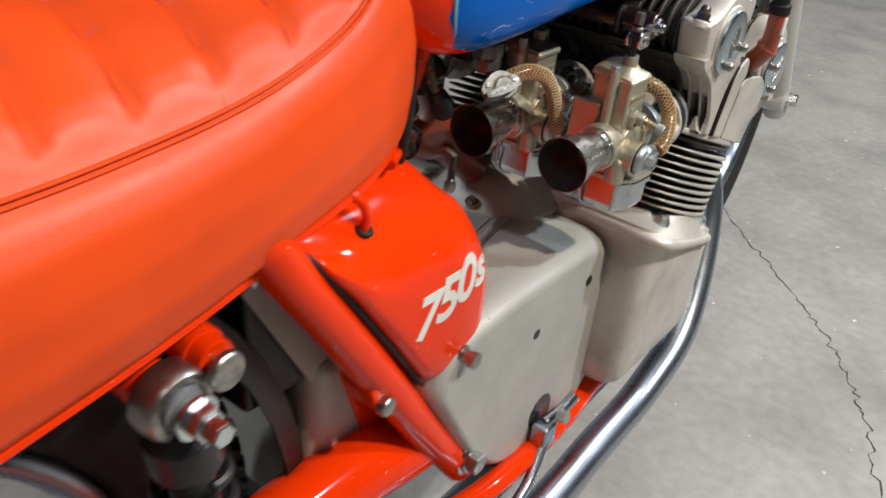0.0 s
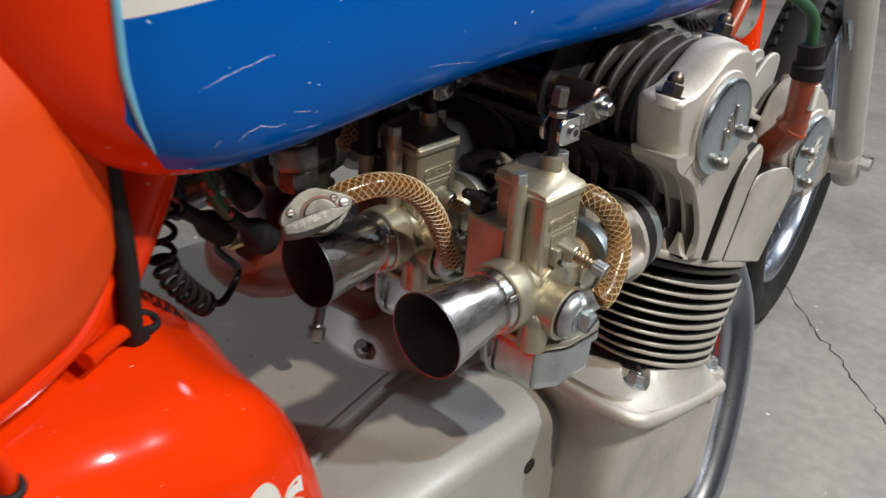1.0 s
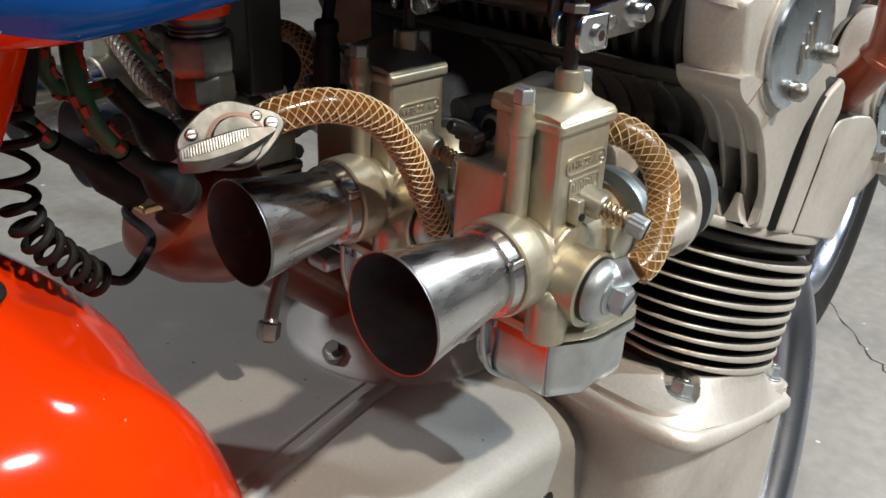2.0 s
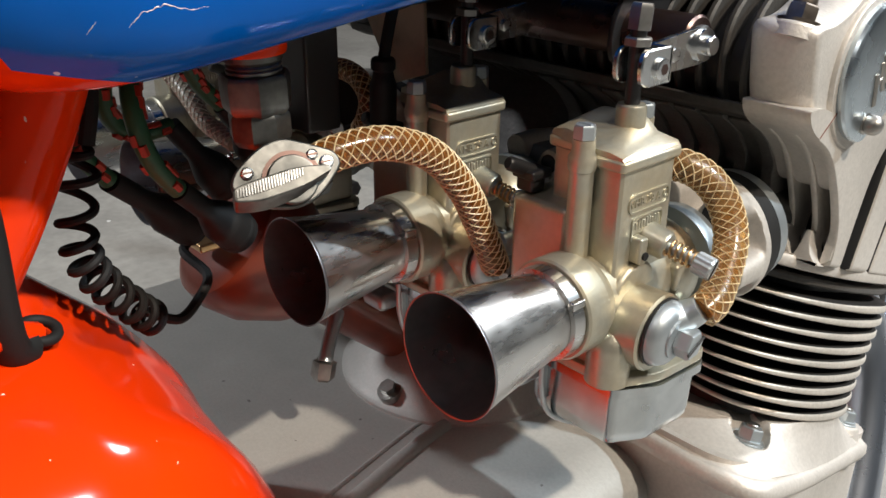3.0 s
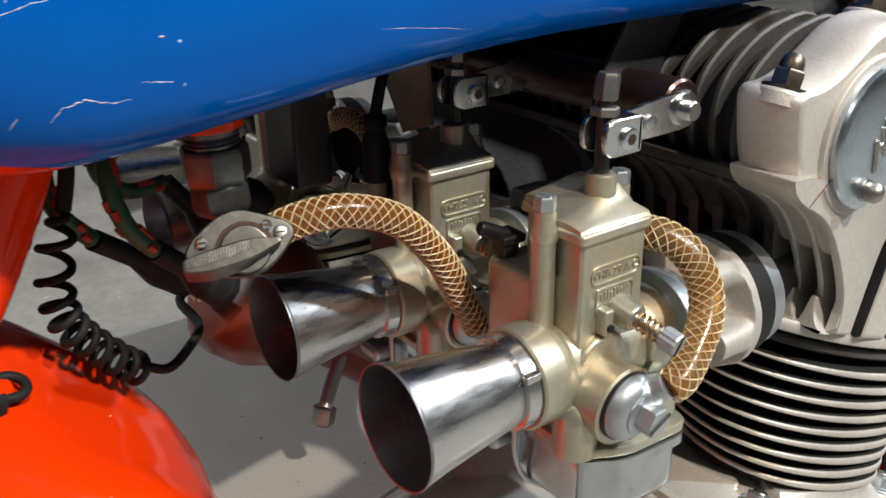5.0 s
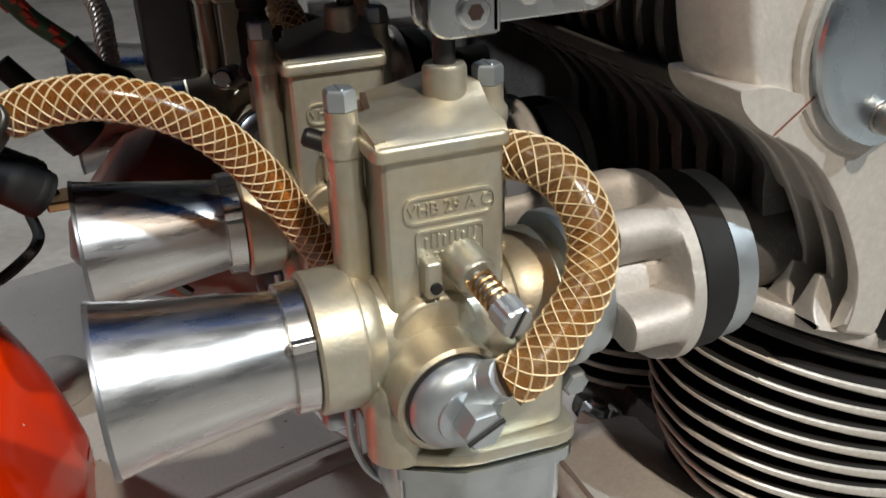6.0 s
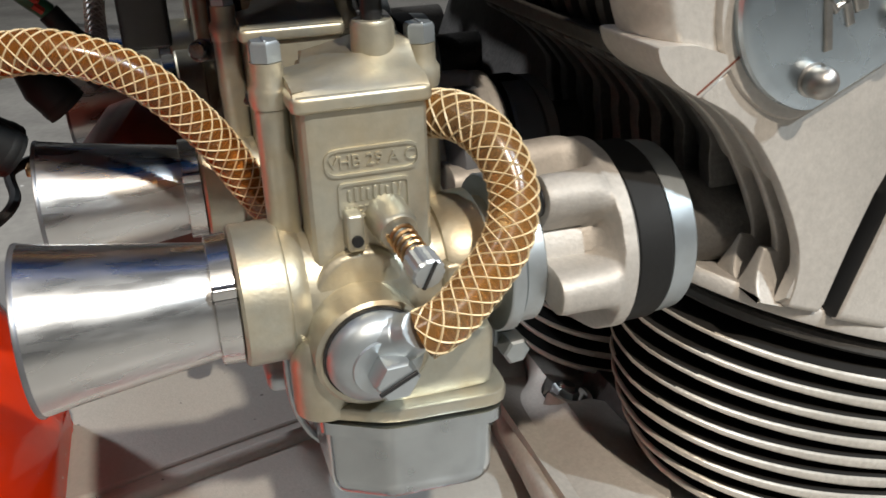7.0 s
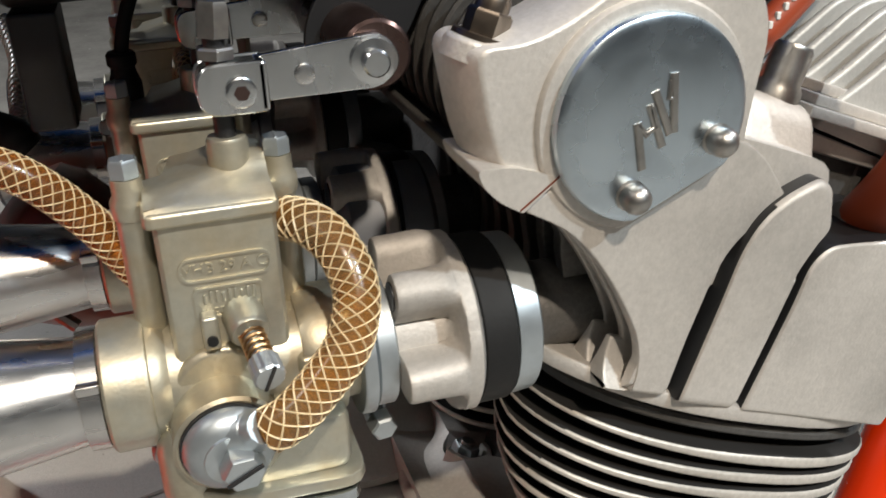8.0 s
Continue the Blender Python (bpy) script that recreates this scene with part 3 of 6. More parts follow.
# ---- throttle links above the carburettors ----
def throttle_link():
    tab = round_outline([(0.0010, 0.0785), (0.0195, 0.0785), (0.0195, 0.0925), (0.0010, 0.0925)], [0.006, 0.001, 0.001, 0.006], 5)
    fork = joined(slab(tab, "x", -0.009, -0.0065, 0.0005, 1), slab(tab, "x", 0.0020, 0.0045, 0.0005, 1), rounded((-0.009, 0.0175, 0.0790), (0.0045, 0.0200, 0.0922), 0.0006))
    clevis = part("throttle_clevis", fork, BRIGHT, bike, "bright plated clevis on a throttle rod")
    part("clevis_pin", turned([(0.0042, 0), (0.0042, 0.0012), (0.0034, 0.0018)], (0.0045, 0.0125, 0.0848), (1, 0, 0), 18), BRIGHT, clevis)
    part("pin_socket", turned([(0.0022, 0.0017), (0.0022, 0.0019)], (0.0045, 0.0125, 0.0848), (1, 0, 0), 6), SHAFT, clevis)
    part("clevis_nut", hexagon((-0.003, 0.0075, 0.0985), (0, 0.1, 1), 0.0046, 0.0095), STEEL, clevis)
    part("lock_nut", hexagon((-0.003, 0.0075, 0.0928), (0, 0.05, 1), 0.0054, 0.0032), STEEL, clevis)
    part("throttle_rod", turned([(0.0030, 0.070), (0.0030, 0.100)], (-0.003, 0.0075, 0), (0, 0, 1), 12), BLACK, clevis)
    arm = joined(slab(round_outline([(0.0185, 0.0795), (0.054, 0.0800), (0.060, 0.0870), (0.055, 0.0960), (0.0185, 0.0925)], [0.001, 0.006, 0.005, 0.006, 0.001], 5), "x", -0.0052, -0.0026, 0.0006))
    part("lever_arm", arm, BRIGHT, clevis)
    part("arm_rivet", turned([(0.0030, 0), (0.0028, 0.0012), (0.0016, 0.0016)], (-0.0026, 0.031, 0.0862), (1, 0, 0), 16), CHROME, clevis)
    part("arm_stud", turned([(0.0066, 0), (0.0066, 0.0016), (0.0040, 0.0018), (0.0040, 0.0045), (0.0034, 0.0052)], (-0.0026, 0.0508, 0.0880), (1, 0, 0), 24), BRIGHT, clevis)
    clevis.matrix_basis = pose(CX, 0, CZ)
    return clevis


link_1 = throttle_link()
for i in (1, 2, 3):
    copy_thing(link_1, pose(CX + PITCH[i], 0, CZ))
part("throttle_shaft", turned([(0.0095, 0), (0.0105, 0.001), (0.0105, 0.34)], (0.160, 0.053, 0.7045), (-1, 0, 0), 24), SHAFT, bike)
part("lever_plate", slab(round_outline([(0.038, 0.692), (0.056, 0.688), (0.070, 0.700), (0.104, 0.768), (0.076, 0.772), (0.037, 0.708)], [0.010, 0.010, 0.012, 0.004, 0.004, 0.014], 5), "x", 0.126, 0.129, 0.0008), BLACK, bike)


# ---- engine ----
def fin_outline(x0, x1, u0, u1, r_in, r_out):
    return round_outline([(x0, u0), (x1, u0), (x1, u1), (x0, u1)], [r_in, r_out, r_out, r_in], 8)


def end_outline(x0, x1, uc, half, grow=0.0):
    """A barrel's outline: straight towards its neighbour, bowed to the outside."""
    xc = x1 - 0.072
    pts = [(x0, uc - half - grow), (x0, uc + half + grow)]
    arc = []
    for i in range(25):
        a = math.pi / 2 - math.pi * i / 24
        ca, sa = math.cos(a), math.sin(a)
        arc.append((xc + (0.072 + grow) * abs(ca) ** 0.80, uc + (half + grow) * math.copysign(abs(sa) ** 0.80, sa)))
    return [pts[0], pts[1]] + arc


UC = -0.034


def round_barrel(x1, uc, half):
    """The outermost barrel's outline, bowed all round."""
    xc = 0.1545
    out = []
    for i in range(56):
        a = 2 * math.pi * i / 56
        ca, sa = math.cos(a), math.sin(a)
        x, u = xc + (x1 - xc) * math.copysign(abs(ca) ** 0.80, ca), uc + half * math.copysign(abs(sa) ** (0.80 if sa > 0 else 0.92), sa)
        # cut back at the rear towards the neighbour
        out.append((x, u + 0.0050 * min(1.0, max(0.0, (0.165 - x) / 0.03)) * min(1.0, max(0.0, -2 * sa))))
    return out


def barrel(x0, x1, outer):
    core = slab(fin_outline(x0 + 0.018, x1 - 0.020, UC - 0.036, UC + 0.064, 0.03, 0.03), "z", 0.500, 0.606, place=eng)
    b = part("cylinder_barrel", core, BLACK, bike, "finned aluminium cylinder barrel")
    for i in range(9):
        w = 0.5860 - i * 0.0079
        o = round_barrel(x1 + 0.0035 - 0.0005 * i, UC + 0.0050 + 0.0150 * (i / 8) ** 2.2, 0.0810 - 0.0150 * (i / 8) ** 2.2) if outer else fin_outline(x0, x1, UC - 0.086 + 0.003 * i, UC + 0.086, 0.034, 0.034)
        blade = slab(o, "z", w - 0.0040, w + 0.0007, 0.0016, 3, place=eng)
        # the fins thin out towards the rear
        for v in blade.verts:
            k = min(1.0, max(0.0, (v.co.dot(ENG_FWD) - UC + 0.072) / 0.085))
            v.co += ENG_UP * (v.co.dot(ENG_UP) - w + 0.0016) * -0.58 * (1 - k)
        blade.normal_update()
        # flat fin faces near-black, rims bright
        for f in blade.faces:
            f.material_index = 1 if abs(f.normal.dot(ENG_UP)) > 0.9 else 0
        part("fin", blade, [FIN, FINBLACK], b)
    o = round_barrel(x1, UC + 0.004, 0.079) if outer else fin_outline(x0, x1, UC - 0.083, UC + 0.083, 0.02, 0.02)
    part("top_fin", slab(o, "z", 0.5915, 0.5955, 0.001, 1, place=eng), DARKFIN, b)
    return b


barrel(0.100, 0.203, True)
barrel(0.012, 0.0985, False)
barrel(-0.096, -0.012, False)

# crankcase top deck and block
rim_o = round_outline([(-0.17, -0.080), (0.074, -0.080), (0.090, -0.104), (0.182, -0.113), (0.213, -0.104), (0.213, -0.050), (0.202, 0.078), (0.17, 0.086), (-0.17, 0.086)], [0.01, 0.006, 0.012, 0.02, 0.02, 0.04, 0.02, 0.02, 0.01], 6)
foot_o = end_outline(-0.16, 0.2000, UC + 0.0170, 0.0685)


def radial(outline, angle, centre=(0.10, UC)):
    """Where a ray from the centre leaves an outline."""
    c, d, far = Vector(centre), Vector((math.cos(angle), math.sin(angle))), 0.0
    for a, b in zip(outline, outline[1:] + outline[:1]):
        a, e = Vector(a) - c, Vector(b) - Vector(a)
        k = d.x * e.y - d.y * e.x
        if abs(k) > 1e-9:
            t, f = (a.x * e.y - a.y * e.x) / k, (a.x * d.y - a.y * d.x) / k
            if t > 0 and -1e-6 <= f <= 1 + 1e-6:
                far = max(far, t)
    return c + d * far


NUT_SEAT = 0.5040
bm = bmesh.new()
spokes = [2 * math.pi * i / 600 for i in range(600)]
DECK_NUTS = [(0.1862, -0.0722), (0.100, -0.0800), (0.187, 0.060)]
steps = [(0.0, -0.006, 0.4850), (0.0, 0.0, 0.4868), (0.0, 0.0018, 0.4905), (0.0, 0.0010, 0.4945), (0.0, -0.0022, 0.4966), (0.0, -0.0055, 0.4962)]
steps += [(0.16 + 0.014 * i, 0.0, 0.4968 + 0.0232 * (i / 60) ** 1.15) for i in range(61)]
steps += [(1.0, -0.012, 0.5204)]
rows_d = []
for mix_k, grow, w in steps:
    ring = []
    for a in spokes:
        p, q = radial(rim_o, a), radial(foot_o, a)
        m = p * (1 - mix_k) + q * mix_k
        x, u = m.x + grow * math.cos(a), m.y + grow * math.sin(a)
        gap = min(max(0.0, math.hypot(x - nx, u - nu) - 0.0092) * 5.0 for nx, nu in DECK_NUTS)
        # the deck sinks a little towards the rear
        low = 0.36 * min(1.0, max(0.0, (-0.030 - u) / 0.055)) * max(0.0, w - 0.4968)
        ring.append(eng(x, u, min(w - low, NUT_SEAT + gap)))
    rows_d.append(ring)
ring_mesh(bm, rows_d)
bmesh.ops.recalc_face_normals(bm, faces=bm.faces)
deck = bm
block_o = round_outline([(-0.16, 0.070), (0.197, 0.070), (0.197, 0.262), (-0.16, 0.262)], [0.01, 0.022, 0.03, 0.01], 7)
bm = bmesh.new()
rings = []
for z, k in ((0.300, 0.90), (0.306, 0.955), (0.318, 0.985), (0.335, 1.0), (0.43, 1.0)):
    rings.append([(0.03 + (x - 0.03) * k, 0.166 + (y - 0.166) * k, z) for x, y in block_o])
rings.append([(x, y, 0.520 - (y - 0.045) * 0.364 - 0.004) for x, y in block_o])
ring_mesh(bm, rings)
bmesh.ops.recalc_face_normals(bm, faces=bm.faces)
crankcase = part("crankcase", bm, CAST, bike, "sandcast aluminium crankcase", 50)
part("deck_flange", deck, CAST, crankcase, angle=60)
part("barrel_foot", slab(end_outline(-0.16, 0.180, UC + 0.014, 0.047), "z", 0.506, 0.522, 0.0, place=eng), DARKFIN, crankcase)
for x, u in DECK_NUTS:
    p = eng(x, u, NUT_SEAT)
    nut = part("base_nut", hexagon(p + ENG_UP * 0.0022, ENG_UP, 0.0064, 0.0066), ZINC, crankcase)
    part("washer", turned([(0.0080, -0.001), (0.0080, 0.0009), (0.0074, 0.0012), (0.0074, 0.0024), (0.0068, 0.0026)], p, ENG_UP, 28), ZINC, nut)
    part("stud_tip", turned([(0.0036, 0.0085), (0.0036, 0.0100), (0.0030, 0.0106)], p, ENG_UP, 16), STEEL, nut)
    part("stud_boss", turned([(0.0150, -0.022), (0.0122, -0.008), (0.0104, -0.0015), (0.0094, -0.0002), (0.0080, 0.0)], p, ENG_UP, 36), CAST, crankcase)


# half wall that shields the rear nut
wall = [(0.0125 * math.cos(a), 0.0125 * math.sin(a)) for a in [radians(d) for d in range(-70, 111, 15)]] + [(0.0095 * math.cos(a), 0.0095 * math.sin(a)) for a in [radians(d) for d in range(110, -71, -15)]]
part("nut_wall", slab(wall, "z", 0.494, 0.512, 0.0008, 2, place=lambda a, b, c: eng(0.100 + a, -0.0800 + b, c)), CAST, crankcase)


def cap_nut(p, parent):
    part("cap_nut", turned([(0.0046, 0), (0.0046, 0.0008), (0.0039, 0.0011), (0.0043, 0.0022), (0.0043, 0.0040), (0.0039, 0.0056), (0.0029, 0.0068), (0.0015, 0.0075), (0.0004, 0.0076)], p, (1, 0, 0), 18), STEEL, parent)


def acorn(p, parent):
    nut = part("head_nut", turned([(0.0062, 0.0015), (0.0062, 0.0070), (0.0054, 0.0080)], p, ENG_UP, 6), AGEDSTEEL, parent)
    part("acorn", turned([(0.0047, 0.0080), (0.0047, 0.0102), (0.0039, 0.0126), (0.0022, 0.0140), (0.0004, 0.0144)], p, ENG_UP, 20), AGEDSTEEL, nut)
    part("washer", turned([(0.0086, 0), (0.0086, 0.0015)], p, ENG_UP, 24), AGEDSTEEL, nut)


def stepped(outline, centre, rows, place=eng):
    """Rings of one outline, shrunk towards its centre, at several x."""
    bm = bmesh.new()
    c = Vector(centre)
    ring_mesh(bm, [[place(x, *(c + (Vector(p) - c) * k)) for p in outline] for x, k in rows])
    bmesh.ops.recalc_face_normals(bm, faces=bm.faces)
    return bm


def cam_end(h, sign, uc):
    """One cam box end; sign -1: the inlet side, which leans back; +1: its mirror."""
    def at(x, u, w):
        return eng(x, uc - (u + 0.127) * sign, w)
    box = round_outline([(-0.150, 0.657), (-0.1600, 0.6580), (-0.1665, 0.6625), (-0.1735, 0.6710), (-0.1800, 0.6820), (-0.1865, 0.6935), (-0.172, 0.6985), (-0.160, 0.709), (-0.140, 0.734), (-0.112, 0.7405), (-0.094, 0.728), (-0.089, 0.702), (-0.083, 0.680), (-0.105, 0.655)],
                        [0.003, 0.005, 0.010, 0.012, 0.012, 0.009, 0.016, 0.022, 0.020, 0.02, 0.016, 0.01, 0.01, 0.01], 6)
    part("cam_box", stepped(box, (-0.127, 0.690), ((0.1740, 0.89), (0.1752, 0.935), (0.1772, 0.970), (0.1800, 0.992), (0.1835, 1.0), (0.1875, 0.996), (0.1912, 0.984), (0.1948, 0.962), (0.1980, 0.934), (0.2006, 0.902), (0.2024, 0.870)), at), CAST, h, angle=75)
    # the joint: a hem on the cover and a red gasket line
    hem = round_outline([(-0.1705, 0.6640), (-0.1675, 0.6600), (-0.1610, 0.6566), (-0.1535, 0.6553), (-0.1462, 0.6672), (-0.1600, 0.6672)], [0.0015, 0.003, 0.004, 0.0005, 0.0005, 0.003], 4)
    part("hem", slab(hem, "x", 0.1750, 0.2046, 0.0, place=at), CAST, h)
    part("gasket", slab([(-0.1548, 0.6560), (-0.1466, 0.6682), (-0.1462, 0.6679), (-0.1544, 0.6557)], "x", 0.196, 0.2048, place=at), GASKET, h)
    # boss under the cap and the cap itself, cut off aslant
    n = 56
    def disc(R, flat):
        ring = []
        for i in range(n):
            a = 2 * math.pi * i / n
            p = Vector((math.cos(a), math.sin(a))) * R
            d = p.x * 0.7071 - p.y * 0.7071
            if d > flat:
                p -= Vector((0.7071, -0.7071)) * (d - flat)
            ring.append((-0.1268 + p.x, 0.6885 + p.y))
        return ring
    part("cap_boss", stepped(disc(0.0328, 0.0270), (-0.1268, 0.6885), ((0.196, 1.0), (0.2030, 1.0), (0.2042, 0.975), (0.2044, 0.93)), at), CAST, h, angle=45)
    cap = part("cam_cap", stepped(disc(0.0292, 0.0242), (-0.1268, 0.6885), ((0.2040, 0.99), (0.2064, 1.0), (0.2077, 0.985), (0.2083, 0.955), (0.2086, 0.90), (0.2090, 0.75), (0.2093, 0.5), (0.2095, 0.2)), at), CAPMETAL, h, "blue-grey polished end cap", 25)
    for u, w in ((-0.1262, 0.6678), (-0.1062, 0.6888)):
        cap_nut(at(0.2087, u, w), cap)
    strokes = [((-0.1328, 0.687), (-0.1263, 0.6759), 0.0012), ((-0.1328, 0.687), (-0.1288, 0.6849), 0.0008), ((-0.1294, 0.685), (-0.1269, 0.688), 0.0008), ((-0.1313, 0.6924), (-0.1273, 0.6872), 0.0008), ((-0.1308, 0.6921), (-0.123, 0.6833), 0.0012), ((-0.1311, 0.6962), (-0.1223, 0.6871), 0.0012), ((-0.1277, 0.7021), (-0.1211, 0.6878), 0.0012), ((-0.1266, 0.6959), (-0.1248, 0.6962), 0.0006), ((-0.1278, 0.7), (-0.1265, 0.6959), 0.0006)]
    for a, b, half in strokes:
        p, q = Vector(a), Vector(b)
        d = (q - p).normalized()
        m = Vector((-d.y, d.x)) * half
        p, q = p - d * 0.0005, q + d * 0.0005
        part("emblem_stroke", slab([tuple(v) for v in (p + m, q + m, q - m, p - m)], "x", 0.2086, 0.2104, 0.0006, 2, place=at), STEEL, cap)
    # stud nuts with their bosses
    for x, u, w in ((0.1900, -0.1745, 0.6950), (0.180, -0.118, 0.738)):
        p = at(x, u, w)
        part("stud_boss", turned([(0.0100, -0.0060), (0.0100, -0.0016), (0.0096, -0.0006), (0.0088, 0.0)], p, ENG_UP, 32), CAST, h)
        acorn(p, h)
    # ribs along the tunnel towards the other side, coloured dark for the tank's shade
    rib_o = round_outline([(-0.158, 0.660), (-0.168, 0.674), (-0.172, 0.695), (-0.158, 0.718), (-0.125, 0.738), (-0.095, 0.722), (-0.085, 0.68), (-0.105, 0.655)], 0.016, 4)
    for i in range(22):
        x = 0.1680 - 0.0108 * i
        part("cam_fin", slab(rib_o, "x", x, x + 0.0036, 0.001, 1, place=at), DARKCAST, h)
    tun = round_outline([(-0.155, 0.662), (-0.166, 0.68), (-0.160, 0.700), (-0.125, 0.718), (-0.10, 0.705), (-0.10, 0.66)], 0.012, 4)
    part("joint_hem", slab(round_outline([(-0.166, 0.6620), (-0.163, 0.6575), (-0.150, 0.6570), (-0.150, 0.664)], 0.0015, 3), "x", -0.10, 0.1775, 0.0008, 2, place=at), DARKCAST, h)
    # black core: the shade between the ribs is in its colour
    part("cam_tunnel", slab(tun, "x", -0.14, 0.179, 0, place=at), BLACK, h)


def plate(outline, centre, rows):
    """A cast web: bright outer face, flanks blackened for the shade in the slots."""
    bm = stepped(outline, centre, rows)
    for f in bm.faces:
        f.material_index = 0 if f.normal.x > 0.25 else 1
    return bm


def head():
    flange = slab(end_outline(-0.15, 0.2065, UC, 0.092), "z", 0.5985, 0.6050, 0.002, 2, place=eng)
    h = part("cylinder_head", flange, CAST, bike, "sandcast aluminium cylinder head")
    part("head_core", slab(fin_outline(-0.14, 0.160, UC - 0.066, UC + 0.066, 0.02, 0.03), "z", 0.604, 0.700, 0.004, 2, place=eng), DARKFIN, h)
    cam_end(h, -1, -0.127)
    cam_end(h, 1, 0.040)
    # buttress that carries the inlet cam box, hollowed on its rear edge
    def buttress(low, inset=0.0):
        """The outline of the web under the cam box; low: how far its foot reaches back."""
        foot = [(-0.118, 0.636), (-0.1120, 0.6260), (-0.1085, 0.612), (-0.1080, 0.6035)] if low == 2 else [(-0.106, 0.630), (-0.0975, 0.6205), (-0.0935, 0.609), (-0.0930, 0.6035)] if low else [(-0.118, 0.638), (-0.0930, 0.6340), (-0.0850, 0.618), (-0.0840, 0.6035)]
        return round_outline([(-0.1545 + inset, 0.6556), (-0.136 + inset, 0.6525), (-0.120 + inset, 0.6425)] + [(foot[0][0] + inset, foot[0][1])] + foot[1:] + [(-0.0800, 0.6035), (-0.0812, 0.625), (-0.0815, 0.645), (-0.0790, 0.658), (-0.0745, 0.666), (-0.060, 0.672), (-0.085, 0.690), (-0.125, 0.690)],
                             [0.003, 0.01, 0.015, 0.015 if low else 0.003, 0.012 if low else 0.003, 0.008, 0.001, 0.001, 0.01, 0.02, 0.02, 0.01, 0.01, 0.01, 0.01], 4)
    part("buttress", stepped(buttress(True), (-0.098, 0.658), ((0.1995, 1.0), (0.2008, 1.0), (0.2022, 0.993), (0.2030, 0.978), (0.2032, 0.96))), CAST, h)
    # the webs under it stand free below a closed wall, which leaves two deep slots
    wall_o = round_outline([(-0.1530, 0.6560), (-0.1360, 0.6528), (-0.1210, 0.6450), (-0.1130, 0.6385), (-0.1060, 0.6375), (-0.0700, 0.6450), (-0.050, 0.6500), (-0.050, 0.690), (-0.125, 0.690)], [0.002, 0.01, 0.012, 0.004, 0.003, 0.01, 0.001, 0.01, 0.01], 4)
    part("slot_wall", slab(wall_o, "x", 0.1700, 0.1996, place=eng), CAST, h)
    for x in (0.1902, 0.1790):
        part("web", slab(buttress(True), "x", x, x + 0.0032, 0.0010, 2, place=eng), CAST, h)
        foot_o = round_outline([(x - 0.0030, 0.6030), (x + 0.0105, 0.6030), (x + 0.0062, 0.6065), (x + 0.0036, 0.6125), (x + 0.0030, 0.6180), (x, 0.6180), (x - 0.0012, 0.6090)], [0.0005, 0.0005, 0.003, 0.004, 0.001, 0.001, 0.002], 3)
        part("web_foot", slab(foot_o, "y", -0.1015, -0.0860, 0.0012, 2, place=eng), CAST, h)
    # flared roots of the outer webs
    root = [(-0.0950, 0.6040), (-0.0776, 0.6040), (-0.0788, 0.625), (-0.0790, 0.645), (-0.0782, 0.652), (-0.0950, 0.652)]
    part("web_root", stepped(root, (-0.0950, 0.628), ((0.1985, 1.0), (0.1995, 1.0), (0.2005, 0.97), (0.2026, 0.88))), CAST, h)
    root = [(-0.0660, 0.6040), (-0.0514, 0.6040), (-0.0508, 0.630), (-0.0506, 0.655), (-0.0660, 0.655)]
    part("web_root", stepped(root, (-0.0660, 0.630), ((0.180, 1.0), (0.2010, 1.0), (0.2040, 0.97), (0.2064, 0.88))), CAST, h)
    # ribs and gaps take the shade-darkened alloy
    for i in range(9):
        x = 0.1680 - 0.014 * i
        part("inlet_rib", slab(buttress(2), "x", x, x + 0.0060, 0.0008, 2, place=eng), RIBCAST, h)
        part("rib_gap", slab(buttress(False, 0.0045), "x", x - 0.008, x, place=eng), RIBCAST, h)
    f2 = round_outline([(-0.0765, 0.6035), (-0.0540, 0.6035), (-0.0534, 0.655), (-0.0500, 0.668), (-0.0480, 0.672), (-0.0545, 0.6842), (-0.0598, 0.6855), (-0.0687, 0.6785), (-0.0755, 0.6695), (-0.0778, 0.658), (-0.0770, 0.638)], [0.001, 0.001, 0.01, 0.006, 0.003, 0.004, 0.005, 0.01, 0.01, 0.01, 0.01], 4)
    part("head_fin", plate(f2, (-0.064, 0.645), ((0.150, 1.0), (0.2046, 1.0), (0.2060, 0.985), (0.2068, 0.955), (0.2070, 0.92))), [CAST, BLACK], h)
    f3 = round_outline([(-0.0498, 0.6035), (0.018, 0.6035), (0.034, 0.665), (0.010, 0.677), (-0.0201, 0.6723), (-0.0358, 0.6685), (-0.0455, 0.6655), (-0.0495, 0.6581), (-0.0487, 0.645)], [0.001, 0.001, 0.01, 0.02, 0.01, 0.01, 0.006, 0.006, 0.01], 4)
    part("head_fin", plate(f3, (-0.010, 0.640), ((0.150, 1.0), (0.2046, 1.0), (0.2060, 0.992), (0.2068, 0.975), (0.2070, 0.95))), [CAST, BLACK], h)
    # black block stands in for the shade deep in the slot
    part("slot_shade", slab([(-0.066, 0.604), (-0.040, 0.604), (-0.045, 0.664), (-0.066, 0.664)], "x", 0.150, 0.1990, place=eng), BLACK, h)
    f4 = round_outline([(0.024, 0.6035), (0.044, 0.6035), (0.055, 0.66), (0.040, 0.668)], 0.004, 3)
    part("head_fin", slab(f4, "x", 0.140, 0.185, 0.0020, 2, place=eng), CAST, h)
    part("top_floor", slab([(-0.060, 0.688), (0.026, 0.688), (0.026, 0.704), (-0.060, 0.704)], "x", 0.02, 0.166, 0.002, 2, place=eng), CAST, h)
